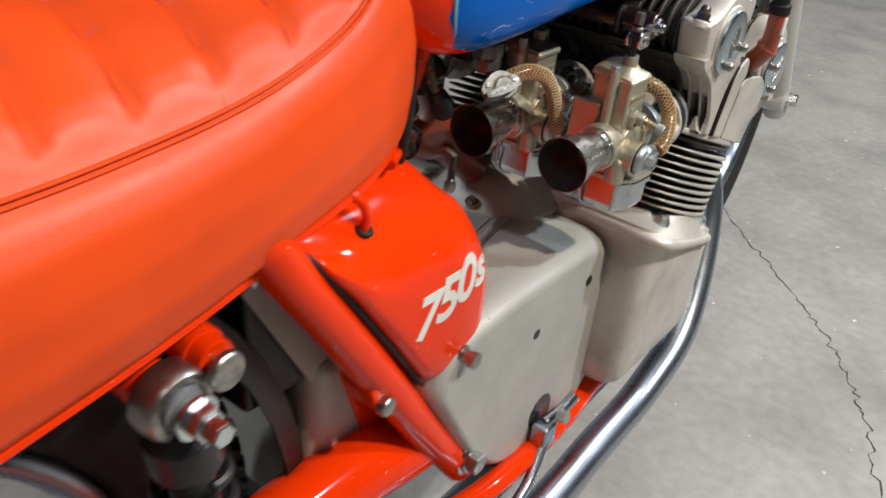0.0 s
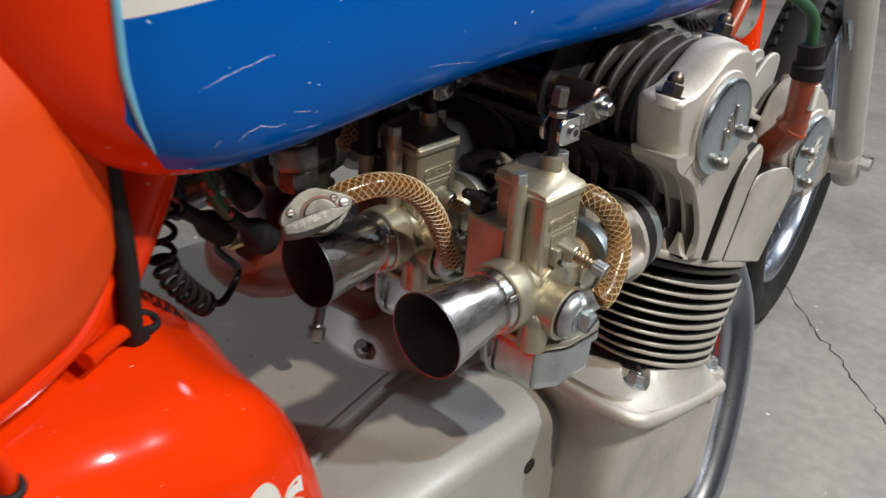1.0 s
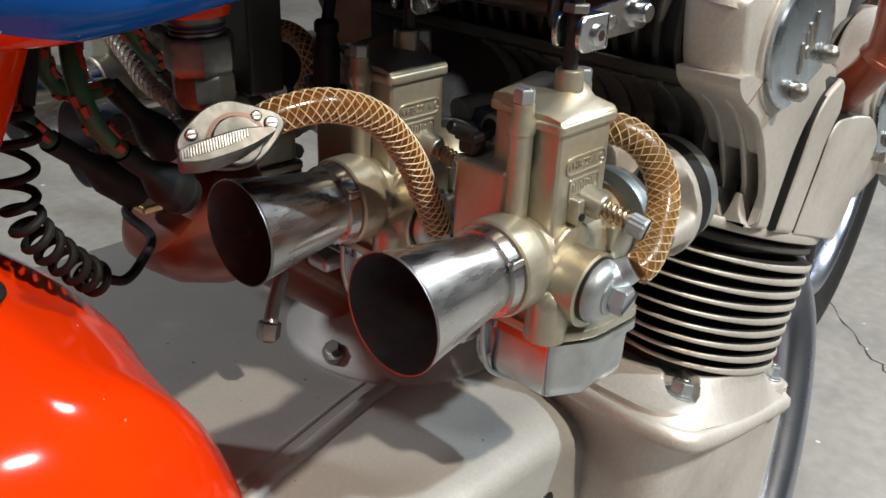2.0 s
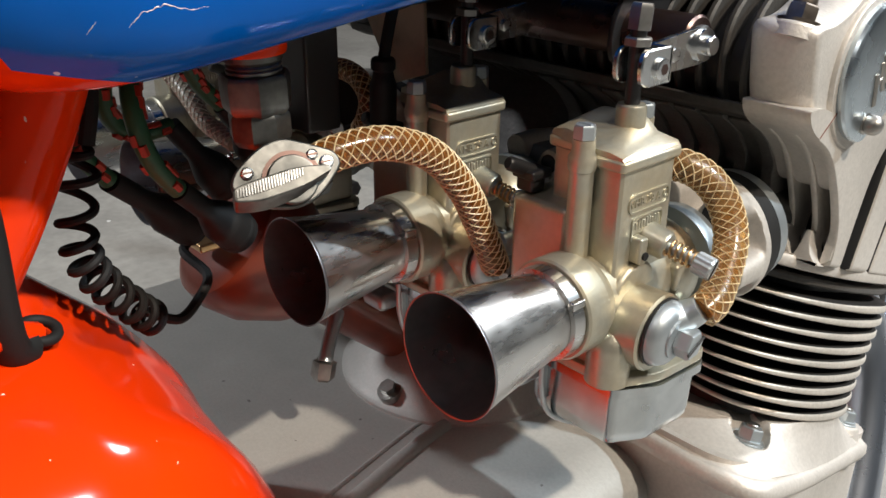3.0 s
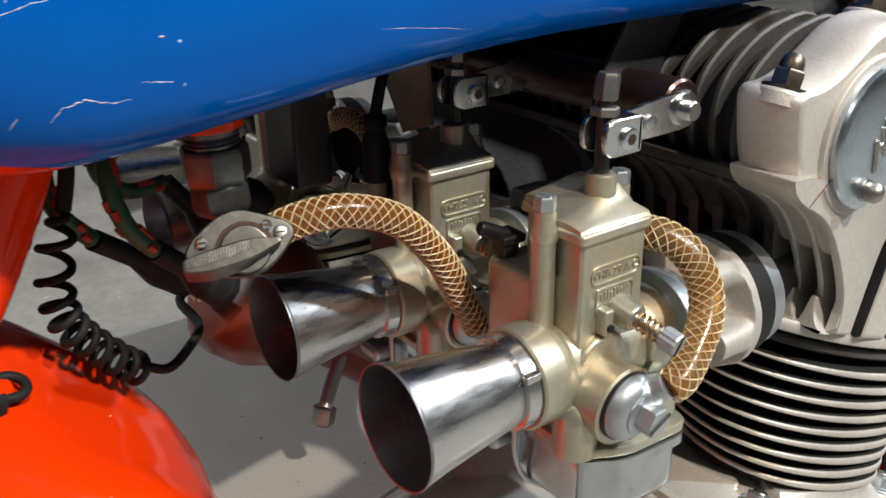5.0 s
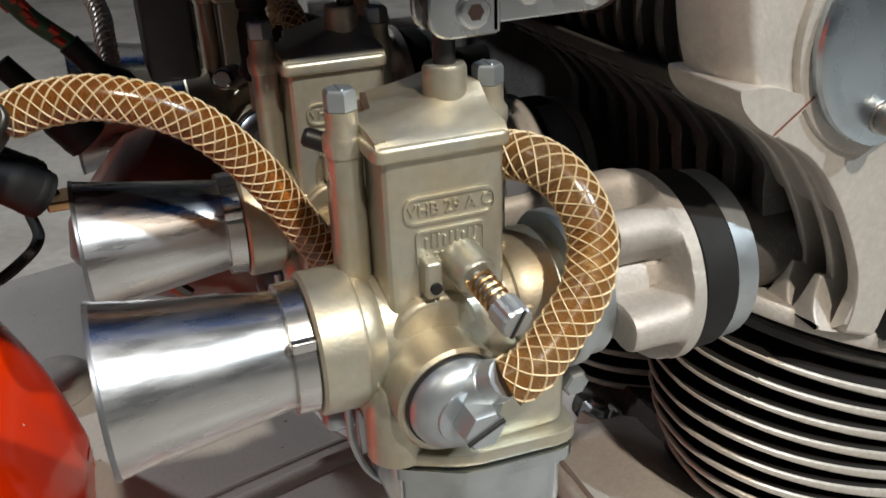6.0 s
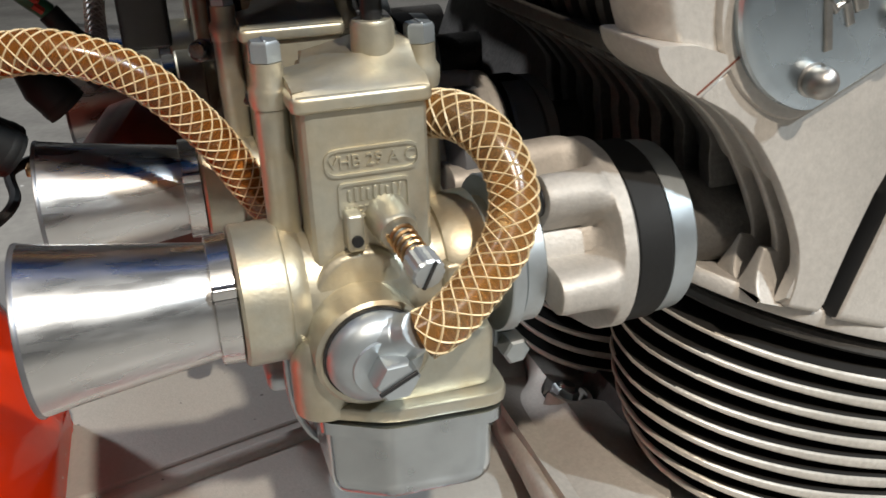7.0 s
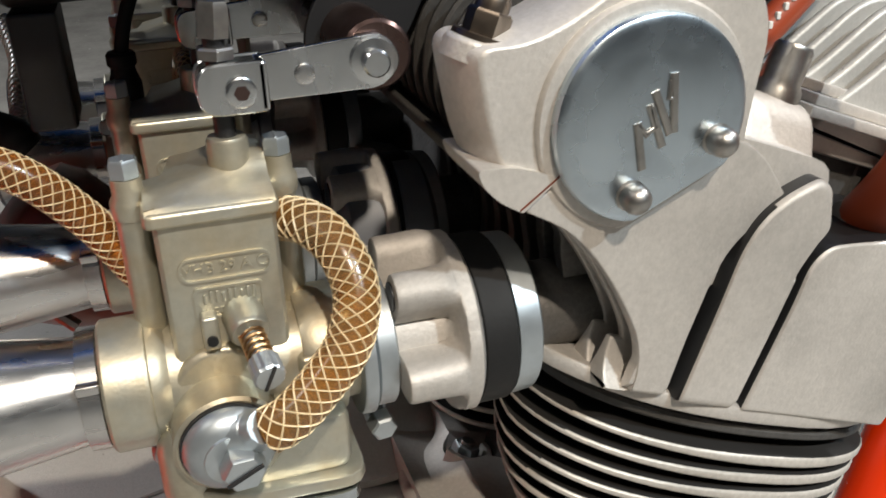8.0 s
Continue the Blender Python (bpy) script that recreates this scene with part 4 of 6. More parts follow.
    # floor between the cam boxes, with the ribs of the exhaust cam tunnel rising from it
    part("shoulder", slab(round_outline([(0.12, 0.655), (0.1975, 0.655), (0.1975, 0.672), (0.1800, 0.7030), (0.12, 0.7030)], [0.001, 0.002, 0.008, 0.008, 0.001], 4), "y", -0.080, -0.047, 0.004, 3, place=eng), CAST, h)
    for i in range(3):
        part("ledge", slab(round_outline([(0.10, 0.700 + 0.004 * i), (0.176 - 0.005 * i, 0.700 + 0.004 * i), (0.176 - 0.005 * i, 0.7040 + 0.004 * i), (0.10, 0.7040 + 0.004 * i)], 0.001, 2), "y", -0.046 + 0.005 * i, 0.02, 0.001, 2, place=eng), CAST, h)
    # ribs and wall use the darker case colour to put partial shade on them
    rib_o = round_outline([(-0.036, 0.695), (-0.031, 0.705), (-0.0205, 0.717), (-0.0005, 0.747), (0.020, 0.752), (0.030, 0.690)], [0.001, 0.008, 0.02, 0.01, 0.01, 0.001], 4)
    for i in range(9):
        x = 0.1640 - 0.0120 * i
        part("tunnel_rib", slab(rib_o, "x", x, x + 0.0042, 0.0018, 3, place=eng), CASE, h)
    bed_o = round_outline([(-0.026, 0.695), (-0.021, 0.705), (-0.0125, 0.713), (0.0050, 0.742), (0.020, 0.746), (0.030, 0.690)], [0.001, 0.008, 0.02, 0.01, 0.01, 0.001], 4)
    part("tunnel_wall", slab(bed_o, "x", 0.02, 0.165, place=eng), CASE, h)
    part("cast_lug", turned([(0.0088, -0.002), (0.0082, 0.002), (0.0070, 0.004), (0.0066, 0.0150), (0.0058, 0.0165), (0.0001, 0.0165)], (0.168, 0.1875, 0.681), ENG_UP, 28), STEEL, h)
    return h


head()
# plug, cap and lead
inner_lead = part("ignition_lead", tube([(0.150, 0.178, 0.682), (0.150, 0.192, 0.695), (0.150, 0.207, 0.7095), (0.149, 0.225, 0.727), (0.145, 0.245, 0.745)], 0.0058, 18), BROWN, bike, "red ignition lead with white lettering")
for k in range(4):
    c = Vector((0.1542, 0.1925, 0.7005)) + Vector((0, 0.0028, 0.0029)) * k
    part("letter_bar", rounded(c - Vector((0.0004, 0.0008, 0.0013)), c + Vector((0.0012, 0.0008, 0.0013)), 0.0003), WHITE, inner_lead)
plug = part("plug_cap", tube([(0.188, 0.216, 0.638), (0.199, 0.214, 0.652), (0.2095, 0.211, 0.668), (0.2135, 0.2070, 0.684), (0.2140, 0.2045, 0.700), (0.2140, 0.2035, 0.709)], lambda f: 0.0098 if f < 0.5 else 0.0086, 18), BROWN, bike, "brown bakelite spark plug cap")
part("collar", turned([(0.0112, 0), (0.0112, 0.003), (0.0102, 0.004)], (0.2095, 0.211, 0.668), (0.45, 0.05, 0.8), 24), BROWN, plug)
part("lettered_plate", rounded((0.2205, 0.2010, 0.686), (0.2235, 0.2085, 0.703), 0.001), WHITE, plug)
part("plug_boot", tube([(0.2140, 0.2040, 0.706), (0.2140, 0.2030, 0.716), (0.2135, 0.2010, 0.728)], lambda f: 0.0102 if f < 0.5 else 0.0082, 18), RUBBER, plug)
part("lead", tube([(0.2135, 0.2010, 0.727), (0.210, 0.194, 0.748), (0.196, 0.150, 0.770), (0.17, 0.11, 0.79), (0.12, 0.08, 0.80)], 0.0038, 10), GREEN, plug)
part("plug_base", turned([(0.0125, 0), (0.0125, 0.010), (0.010, 0.014)], (0.183, 0.215, 0.629), (0.55, 0.15, 0.75), 6), STEEL, plug)


# ---- inlet manifolds ----
def manifold():
    # one casting: a stub whose section swells into bolt bosses and flares out to a round flange
    bosses = (56, -8, 110, 236)
    rings = []
    for y, tube_r, reach, spread in ((0.0478, 0.0160, 0.0, 14), (0.0480, 0.0168, 0.0128, 15.5), (0.0485, 0.0170, 0.0142, 17), (0.0500, 0.0170, 0.0146, 17.5), (0.0560, 0.0170, 0.0146, 17.5), (0.0615, 0.0172, 0.0146, 18), (0.0640, 0.0178, 0.0140, 19),
                                     (0.0655, 0.0186, 0.0128, 21), (0.0664, 0.0200, 0.0112, 23), (0.0670, 0.0228, 0.0082, 26), (0.0673, 0.0268, 0.0040, 32), (0.0678, 0.0286, 0.0022, 36), (0.0686, 0.0291, 0.0016, 40), (0.0715, 0.0292, 0.0014, 40), (0.0730, 0.0284, 0.0, 40)):
        ring = []
        for k in range(144):
            a = 2.5 * k
            swell = max(max(0.0, 1 - (abs((a - c + 180) % 360 - 180) / spread) ** 2.8) ** 0.5 for c in bosses)
            r = tube_r + reach * swell
            ring.append((r * math.cos(radians(a)), y, r * math.sin(radians(a))))
        rings.append(ring)
    body = bmesh.new()
    ring_mesh(body, rings)
    bmesh.ops.recalc_face_normals(body, faces=body.faces)
    m = part("inlet_manifold", body, CAST, bike, "sandcast inlet stub with rubber ring", 40)
    hole = (0.0246 * math.cos(radians(56)), 0.0481, 0.0246 * math.sin(radians(56)))
    part("bolt_hole", turned([(0.0046, 0), (0.0046, 0.0006)], hole, (0, -1, 0), 24), INSIDE, m)
    part("rubber_ring", turned([(0.0275, 0.0730), (0.0284, 0.0738), (0.0284, 0.0838), (0.0277, 0.0846)], (0, 0, 0), (0, 1, 0), 40), RUBBER, m)
    part("steel_ring", turned([(0.0265, 0.0846), (0.0276, 0.0850), (0.0270, 0.0925), (0.0262, 0.0932), (0.0160, 0.0934)], (0, 0, 0), (0, 1, 0), 40), ZINC, m)
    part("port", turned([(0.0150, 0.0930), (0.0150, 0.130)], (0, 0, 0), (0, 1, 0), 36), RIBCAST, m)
    m.matrix_basis = pose(CX, 0, CZ)
    return m


man_1 = manifold()
for i in (1, 2, 3):
    copy_thing(man_1, pose(CX + PITCH[i], 0, CZ))


# ---- gearbox ----
gear_o = round_outline([(-0.145, 0.325), (-0.215, 0.440), (-0.200, 0.478), (-0.10, 0.490), (0.064, 0.490), (0.123, 0.457), (0.136, 0.33), (0.07, 0.250), (-0.085, 0.262)], [0.02, 0.02, 0.03, 0.03, 0.045, 0.04, 0.05, 0.04, 0.03], 6)
bm = bmesh.new()
rings = []
cen = Vector((-0.06, 0.37))
for x, k in ((-0.20, 1.0), (0.125, 1.0), (0.136, 0.985), (0.146, 0.955), (0.152, 0.91), (0.154, 0.86)):
    rings.append([(x, *(cen + (Vector(p) - cen) * k)) for p in gear_o])
ring_mesh(bm, rings)
bmesh.ops.recalc_face_normals(bm, faces=bm.faces)
gearbox = part("gearbox_cover", bm, CASE, bike, "smooth grey painted gearbox cover", 50)
part("rear_case", rounded((-0.10, -0.29, 0.30), (0.096, -0.13, 0.484), 0.02, 4), CASE, gearbox)
for y, z, r in ((0.038, 0.4445, 0.0065), (-0.053, 0.424, 0.0060)):
    part("bolt_hole", turned([(r, 0), (r * 0.9, 0.0008)], (0.1535, y, z), (1, 0, 0), 20), INSIDE, gearbox)
part("cover_seam", joined(tube([(0.099, -0.160, 0.4880), (0.084, -0.090, 0.4885), (0.068, -0.020, 0.4890), (0.064, 0.006, 0.4890)], 0.0046, 10), tube([(0.087, -0.160, 0.4890), (0.072, -0.090, 0.4895), (0.056, -0.020, 0.4895), (0.052, 0.006, 0.4895)], 0.0016, 8)), CASE, gearbox)
part("gear_dome", turned([(0.071, 0), (0.071, 0.004), (0.067, 0.006), (0.060, 0.016), (0.048, 0.030), (0.030, 0.038), (0.001, 0.040)], (0.018, 0.058, 0.488), (0, 0, 1), 48), CASE, gearbox)
part("dome_bolt", joined(turned([(0.007, 0.0), (0.007, 0.006)], (0.029, -0.003, 0.496), (0.1, -0.5, 1), 16), turned([(0.0045, 0.006), (0.0045, 0.010)], (0.029, -0.003, 0.496), (0.1, -0.5, 1), 6)), STEEL, gearbox)


# ---- tank ----
def tank():
    bm = bmesh.new()
    rings = []
    # half width, belly height and side height along y
    rows = [(-0.262, 0.075, 0.775, 0.86), (-0.250, 0.098, 0.748, 0.90), (-0.232, 0.112, 0.732, 0.92), (-0.212, 0.120, 0.719, 0.93), (-0.205, 0.122, 0.715, 0.935), (-0.190, 0.1245, 0.7095, 0.94),
            (-0.16, 0.127, 0.7050, 0.95), (-0.10, 0.131, 0.710, 0.965), (-0.05, 0.134, 0.716, 0.972), (0.0, 0.138, 0.720, 0.98), (0.10, 0.143, 0.722, 0.985), (0.20, 0.143, 0.725, 0.98), (0.30, 0.128, 0.740, 0.96), (0.36, 0.10, 0.755, 0.92)]
    for y, hw, zb, zt in rows:
        # the belly is flatter ahead, above a tighter lower edge
        f = min(1.0, max(0.0, (y + 0.19) / 0.12))
        sect = [(hw * 0.22, zb + 0.085), (hw * 0.42, zb + 0.040 + 0.012 * f), (hw * 0.60, zb + 0.004 + 0.015 * f), (hw * 0.78, zb + 0.004 + 0.013 * f), (hw * 0.90, zb + 0.014 + 0.002 * f), (hw * 0.97, zb + 0.030), (hw, zb + 0.055), (hw, zb + 0.090), (hw * 0.97, zt - 0.08), (hw * 0.86, zt - 0.035), (hw * 0.5, zt)]
        ring = [(0.019 + x, y, z) for x, z in sect] + [(0.019 - x, y, z) for x, z in sect[::-1]]
        rings.append(ring)
    vs = ring_mesh(bm, rings)
    bmesh.ops.recalc_face_normals(bm, faces=bm.faces)
    bmesh.ops.subdivide_edges(bm, edges=bm.edges[:], cuts=2, use_grid_fill=True, smooth=0.6)
    planes = [((0, -0.2145, 0.75), (0, 1, 0.03)), ((0, -0.2055, 0.734), (0, 0.82, 0.57)), ((0, -0.196, 0.7215), (0, 0.25, 0.968))]
    for co, no in planes + [((0, -0.19, 0.7865), (0, -0.12, 1))]:
        bmesh.ops.bisect_plane(bm, geom=bm.verts[:] + bm.edges[:] + bm.faces[:], plane_co=co, plane_no=no)
    for f in bm.faces:
        c = f.calc_center_median()
        behind = any((c - Vector(co)).dot(Vector(no)) < 0 for co, no in planes[:2]) or ((c - Vector(planes[2][0])).dot(Vector(planes[2][1])) < 0 and c.y < -0.150)
        # tunnel faces are black: the shade under the tank is coloured in
        f.material_index = 3 if abs(c.x - 0.019) < 0.074 and c.z < 0.80 else 1 if behind else (2 if c.z > 0.7865 + 0.12 * (c.y + 0.19) and c.y < 0.3 else 0)
    surface = BVHTree.FromBMesh(bm)
    t = part("fuel_tank", bm, [BLUE, RED, WHITE, BLACK], bike, "blue, white and red glossy fuel tank", 60)
    line = []
    for y, z in ((-0.2185, 0.90), (-0.2160, 0.84), (-0.2152, 0.80), (-0.2148, 0.77), (-0.2130, 0.757), (-0.2095, 0.745), (-0.2060, 0.7370), (-0.2030, 0.7310)):
        hit = surface.ray_cast(Vector((0.4, y, z)), Vector((-1, 0, 0)))[0]
        if hit:
            line.append(hit)
    part("pinstripe", tube(line, lambda f: 0.0017 if f < 0.55 else 0.0017 - 0.0030 * (f - 0.55), 8, 8), PALE, t)
    rnd = random.Random(11)
    marks = [([(-0.1720, 0.7310), (-0.1690, 0.7345), (-0.1635, 0.7360), (-0.1560, 0.7344), (-0.1510, 0.7346)], 0.00026),
             ([(-0.1483, 0.7391), (-0.1388, 0.7381)], 0.00018), ([(-0.1902, 0.7555), (-0.1745, 0.7611), (-0.1563, 0.7652)], 0.00020),
             ([(-0.1430, 0.7505), (-0.1415, 0.7509)], 0.00050), ([(-0.0757, 0.7461), (-0.0359, 0.7418)], 0.00014), ([(-0.1818, 0.7303), (-0.1795, 0.7335)], 0.00022)]
    for line, thick in marks:
        pts = []
        for a, b in zip(line, line[1:]):
            for i in range(8):
                y, z = a[0] + (b[0] - a[0]) * i / 8, a[1] + (b[1] - a[1]) * i / 8 + rnd.uniform(-0.0003, 0.0003)
                q = surface.ray_cast(Vector((0.4, y, z)), Vector((-1, 0, 0)))[0]
                if q:
                    pts.append(q)
        width = [rnd.uniform(0.25, 1.0) for _ in range(40)]
        part("scratch", tube(pts, lambda f: 0.8 * thick * width[int(f * 39)] * math.sin(math.pi * min(0.97, max(0.03, f))) ** 0.5, 5, 2), WHITE, t)
    return t


tank()


# ---- seat ----
def seat():
    bm = bmesh.new()
    rings = []
    #        y      bottom z, stitch z, half width at stitch, at widest, top
    rows = [(-0.190, 0.700, 0.758, 0.030, 0.045, 0.772), (-0.205, 0.672, 0.772, 0.060, 0.078, 0.790), (-0.225, 0.655, 0.781, 0.080, 0.098, 0.802), (-0.255, 0.645, 0.780, 0.094, 0.111, 0.806),
            (-0.292, 0.638, 0.756, 0.103, 0.119, 0.794), (-0.338, 0.630, 0.7385, 0.108, 0.125, 0.782), (-0.384, 0.618, 0.726, 0.108, 0.128, 0.770), (-0.442, 0.606, 0.718, 0.108, 0.131, 0.762),
            (-0.507, 0.594, 0.713, 0.108, 0.132, 0.758), (-0.60, 0.580, 0.712, 0.108, 0.132, 0.758), (-0.72, 0.570, 0.720, 0.108, 0.130, 0.768), (-0.85, 0.570, 0.740, 0.100, 0.12, 0.780), (-0.92, 0.60, 0.75, 0.07, 0.09, 0.78)]
    for y, zb, zs, hs, hw, zt in rows:
        h = zs - zb
        sect = [(hw * 0.5, zb), (hw * 0.80, zb), (hw * 0.92, zb + h * 0.06), (hw * 0.985, zb + h * 0.22), (hw, zb + h * 0.45), (hw * 0.985, zb + h * 0.68), (hs + (hw - hs) * 0.55, zb + h * 0.88), (hs, zs),
                (hs * 0.90, zs + (zt - zs) * 0.30), (hs * 0.70, zs + (zt - zs) * 0.62), (hs * 0.4, zs + (zt - zs) * 0.9), (hs * 0.15, zt)]
        rings.append([(0.019 + x, y, z) for x, z in sect] + [(0.019 - x, y, z) for x, z in sect[::-1]])
    ring_mesh(bm, rings)
    bmesh.ops.recalc_face_normals(bm, faces=bm.faces)
    bmesh.ops.subdivide_edges(bm, edges=bm.edges[:], cuts=9, use_grid_fill=True, smooth=0.8)
    for k in range(4):
        bmesh.ops.smooth_vert(bm, verts=bm.verts[:], factor=0.5, use_axis_x=True, use_axis_y=True, use_axis_z=True)
    bm.normal_update()
    # quilted rolls across the top
    for v in bm.verts:
        up = max(0.0, min(1.0, (v.normal.z - 0.45) * 3))
        if v.co.z > 0.71 and v.co.y < -0.22:
            k = abs(((v.co.y + 0.338 - 0.14 * (0.127 - v.co.x)) / 0.0505 + 0.5) % 1.0 - 0.5) * 2
            edge = max(0.0, min(1.0, (0.108 - abs(v.co.x - 0.019)) / 0.012))
            v.co.z += up * edge * (0.0075 * (1 - (1 - k) ** 3) - 0.0035)
    skin = BVHTree.FromBMesh(bm)
    s = part("seat", bm, VINYL, bike, "orange-red quilted vinyl seat", 60)
    line = [(0.019 + hs + 0.0012, y, zs + 0.0012) for y, zb, zs, hs, hw, zt in rows]
    part("piping", tube(line, 0.0014, 8, 10), VINYL, s)
    groove = [(x + 0.0018, y, z - 0.0028) for x, y, z in line]
    part("piping", tube(groove, 0.0013, 8, 10), VINYL, s)
    low = [(0.019 + hs - 0.001 + (hw - hs) * 0.12, y, zs - 0.006) for y, zb, zs, hs, hw, zt in rows]
    part("stitching", tube(low, 0.0008, 6, 10), VINYL, s)
    for k in range(-2, 9):
        pts = []
        for i in range(12):
            x = 0.128 - 0.0150 * i
            q = skin.ray_cast(Vector((x, -0.338 - 0.0505 * k + 0.14 * (0.127 - x), 1.0)), Vector((0, 0, -1)))[0]
            if q and q.z > 0.70:
                pts.append(q)
        if len(pts) > 3:
            part("seam", tube(pts, 0.0007, 6, 4), VINYL, s)
    rim = [(0.019 + hw * 0.86, y, zb - 0.002) for y, zb, zs, hs, hw, zt in rows[1:]]
    part("base_trim", tube(rim, 0.004, 8, 8), RED, s)
    return s


seat()


# ---- side cover ----
def side_cover():
    bm = bmesh.new()
    rings = []
    # sections along y: outer face x, crown height, crown inner height, bottom
    rows = [(-0.332, 0.138, 0.620, 0.634, 0.612), (-0.325, 0.146, 0.616, 0.638, 0.602), (-0.300, 0.150, 0.612, 0.642, 0.572), (-0.270, 0.1505, 0.609, 0.643, 0.532), (-0.240, 0.1508, 0.606, 0.643, 0.490), (-0.222, 0.1508, 0.603, 0.641, 0.464), (-0.208, 0.1508, 0.601, 0.638, 0.450),
            (-0.190, 0.1506, 0.597, 0.633, 0.444), (-0.171, 0.1498, 0.588, 0.616, 0.443), (-0.1545, 0.1478, 0.578, 0.600, 0.446), (-0.1420, 0.1438, 0.565, 0.584, 0.450), (-0.1300, 0.1362, 0.549, 0.565, 0.455),
            (-0.1205, 0.1240, 0.531, 0.542, 0.461), (-0.1145, 0.110, 0.513, 0.520, 0.466), (-0.1115, 0.096, 0.500, 0.506, 0.472)]
    for y, xo, zc, zi, zb in rows:
        sect = [(0.02, zi), (xo * 0.4, zi - 0.004), (xo - 0.056, zi - 0.012 * min(1.0, (zi - zc) / 0.024)), (xo - 0.034, zc + 0.010 * min(1.0, (zi - zc) / 0.024)), (xo - 0.018, zc - 0.004), (xo - 0.006, zc - 0.3 * min(0.07, zc - zb)), (xo, zc - 0.55 * min(0.07, zc - zb)), (xo + 0.001, zb + 0.35 * (zc - zb)), (xo, zb + 0.12 * (zc - zb)), (xo - 0.005, zb + 0.03 * (zc - zb)), (xo - 0.014, zb), (0.02, zb)]
        rings.append([(x, y, z) for x, z in sect])
    ring_mesh(bm, rings)
    bmesh.ops.recalc_face_normals(bm, faces=bm.faces)
    bmesh.ops.subdivide_edges(bm, edges=bm.edges[:], cuts=3, use_grid_fill=True, smooth=0.45)
    surface = BVHTree.FromBMesh(bm)
    c = part("side_cover", bm, RED, bike, "glossy red side panel with white numerals", 60)
    return c, surface


cover_1, cover_skin = side_cover()
for ch, y, z, size in (("7", -0.2300, 0.5270, 0.053), ("5", -0.2065, 0.5330, 0.053), ("0", -0.1835, 0.5400, 0.053), ("s", -0.1605, 0.5420, 0.046)):
    m = Matrix(((0, 0, 1, 0.1517), (1, 0, 0, y), (0, 1, 0, z), (0, 0, 0, 1)))
    glyph = text_mesh(ch, size, 0.0004, m, WHITE, "numeral", cover_1, shear=0.16, bold=0.0013)
    for v in glyph.data.vertices:
        q = cover_skin.ray_cast(Vector((0.4, v.co.y, v.co.z)), Vector((-1, 0, 0)))[0]
        if q:
            v.co.x = q.x + (0.0008 if v.co.x > 0.1517 else -0.0006)
# dark strip that stands for the shaded gap between cover and frame tube
part("gap_shade", tube([(0.132, -0.341, 0.620), (0.1395, -0.327, 0.604), (0.1415, -0.27, 0.529), (0.1420, -0.212, 0.448)], lambda f: 0.0036 - 0.0018 * f, 10), RUBBER, cover_1)
part("panel_bolt", joined(turned([(0.0085, 0), (0.0085, 0.003), (0.006, 0.0035), (0.006, 0.010), (0.0075, 0.0105), (0.0075, 0.016), (0.006, 0.017)], (0.150, -0.173, 0.464), (1, 0, 0), 18)), STEEL, cover_1)
part("grommet", wheel_ring(Vector((0.0830, -0.1915, 0.6295)), Vector((0.30, 0.22, 1.0)), 0.0056, 0.0019, 1.0, 32, 10), RUBBER, cover_1)
part("lug_tongue", tube([(0.108, -0.232, 0.639), (0.098, -0.214, 0.638), (0.088, -0.200, 0.633), (0.084, -0.193, 0.629)], 0.0042, 12), RED, cover_1)
part("hook", tube([(0.126, -0.277, 0.609), (0.128, -0.276, 0.621), (0.126, -0.280, 0.633), (0.119, -0.288, 0.640)], 0.0036, 12), RED, cover_1)
part("hook_grommet", wheel_ring(Vector((0.1262, -0.277, 0.6115)), Vector((0.35, 0.1, 1.0)), 0.0058, 0.0019, 1.0, 28, 10), RUBBER, cover_1)
part("rubber_strap", tube([(0.098, -0.205, 0.745), (0.099, -0.206, 0.710), (0.098, -0.204, 0.676), (0.095, -0.204, 0.645), (0.090, -0.202, 0.630), (0.086, -0.197, 0.627)], lambda f: 0.0042 + 0.0020 * f, 14), RUBBER, cover_1)


# ---- frame ----
part("frame_tube", tube([(0.118, -0.43, 0.672), (0.128, -0.376, 0.644), (0.130, -0.346, 0.604), (0.131, -0.268, 0.493), (0.132, -0.192, 0.382), (0.133, -0.142, 0.314), (0.134, -0.128, 0.296)], 0.0168, 24), RED, bike, "glossy red rear frame tube")
tube_b = part("frame_tube", tube([(0.066, -0.164, 0.750), (0.071, -0.174, 0.715), (0.074, -0.200, 0.665), (0.075, -0.245, 0.600), (0.075, -0.290, 0.54)], 0.0175, 18), RED, bike)
scratch_line = [Vector(p) + Vector((0.90, 0.36, 0.22)).normalized() * 0.01752 for p in ((0.0735, -0.192, 0.679), (0.0742, -0.203, 0.660), (0.0746, -0.214, 0.644))]
part("scratch", tube(scratch_line, lambda f: 0.0001 + 0.0004 * abs(math.sin(9 * f)), 5, 8), WHITE, tube_b)
part("cradle_tube", tube([(0.135, -0.20, 0.250), (0.158, -0.10, 0.262), (0.160, 0.02, 0.268), (0.152, 0.10, 0.272), (0.146, 0.20, 0.275), (0.13, 0.33, 0.33), (0.10, 0.40, 0.48), (0.06, 0.44, 0.75)], 0.0125, 16), RED, bike, "red cradle frame tube")
part("front_tube", tube([(0.116, 0.30, 0.28), (0.114, 0.335, 0.42), (0.108, 0.365, 0.55), (0.080, 0.385, 0.72), (0.055, 0.40, 0.86)], 0.015, 18), RED, bike)
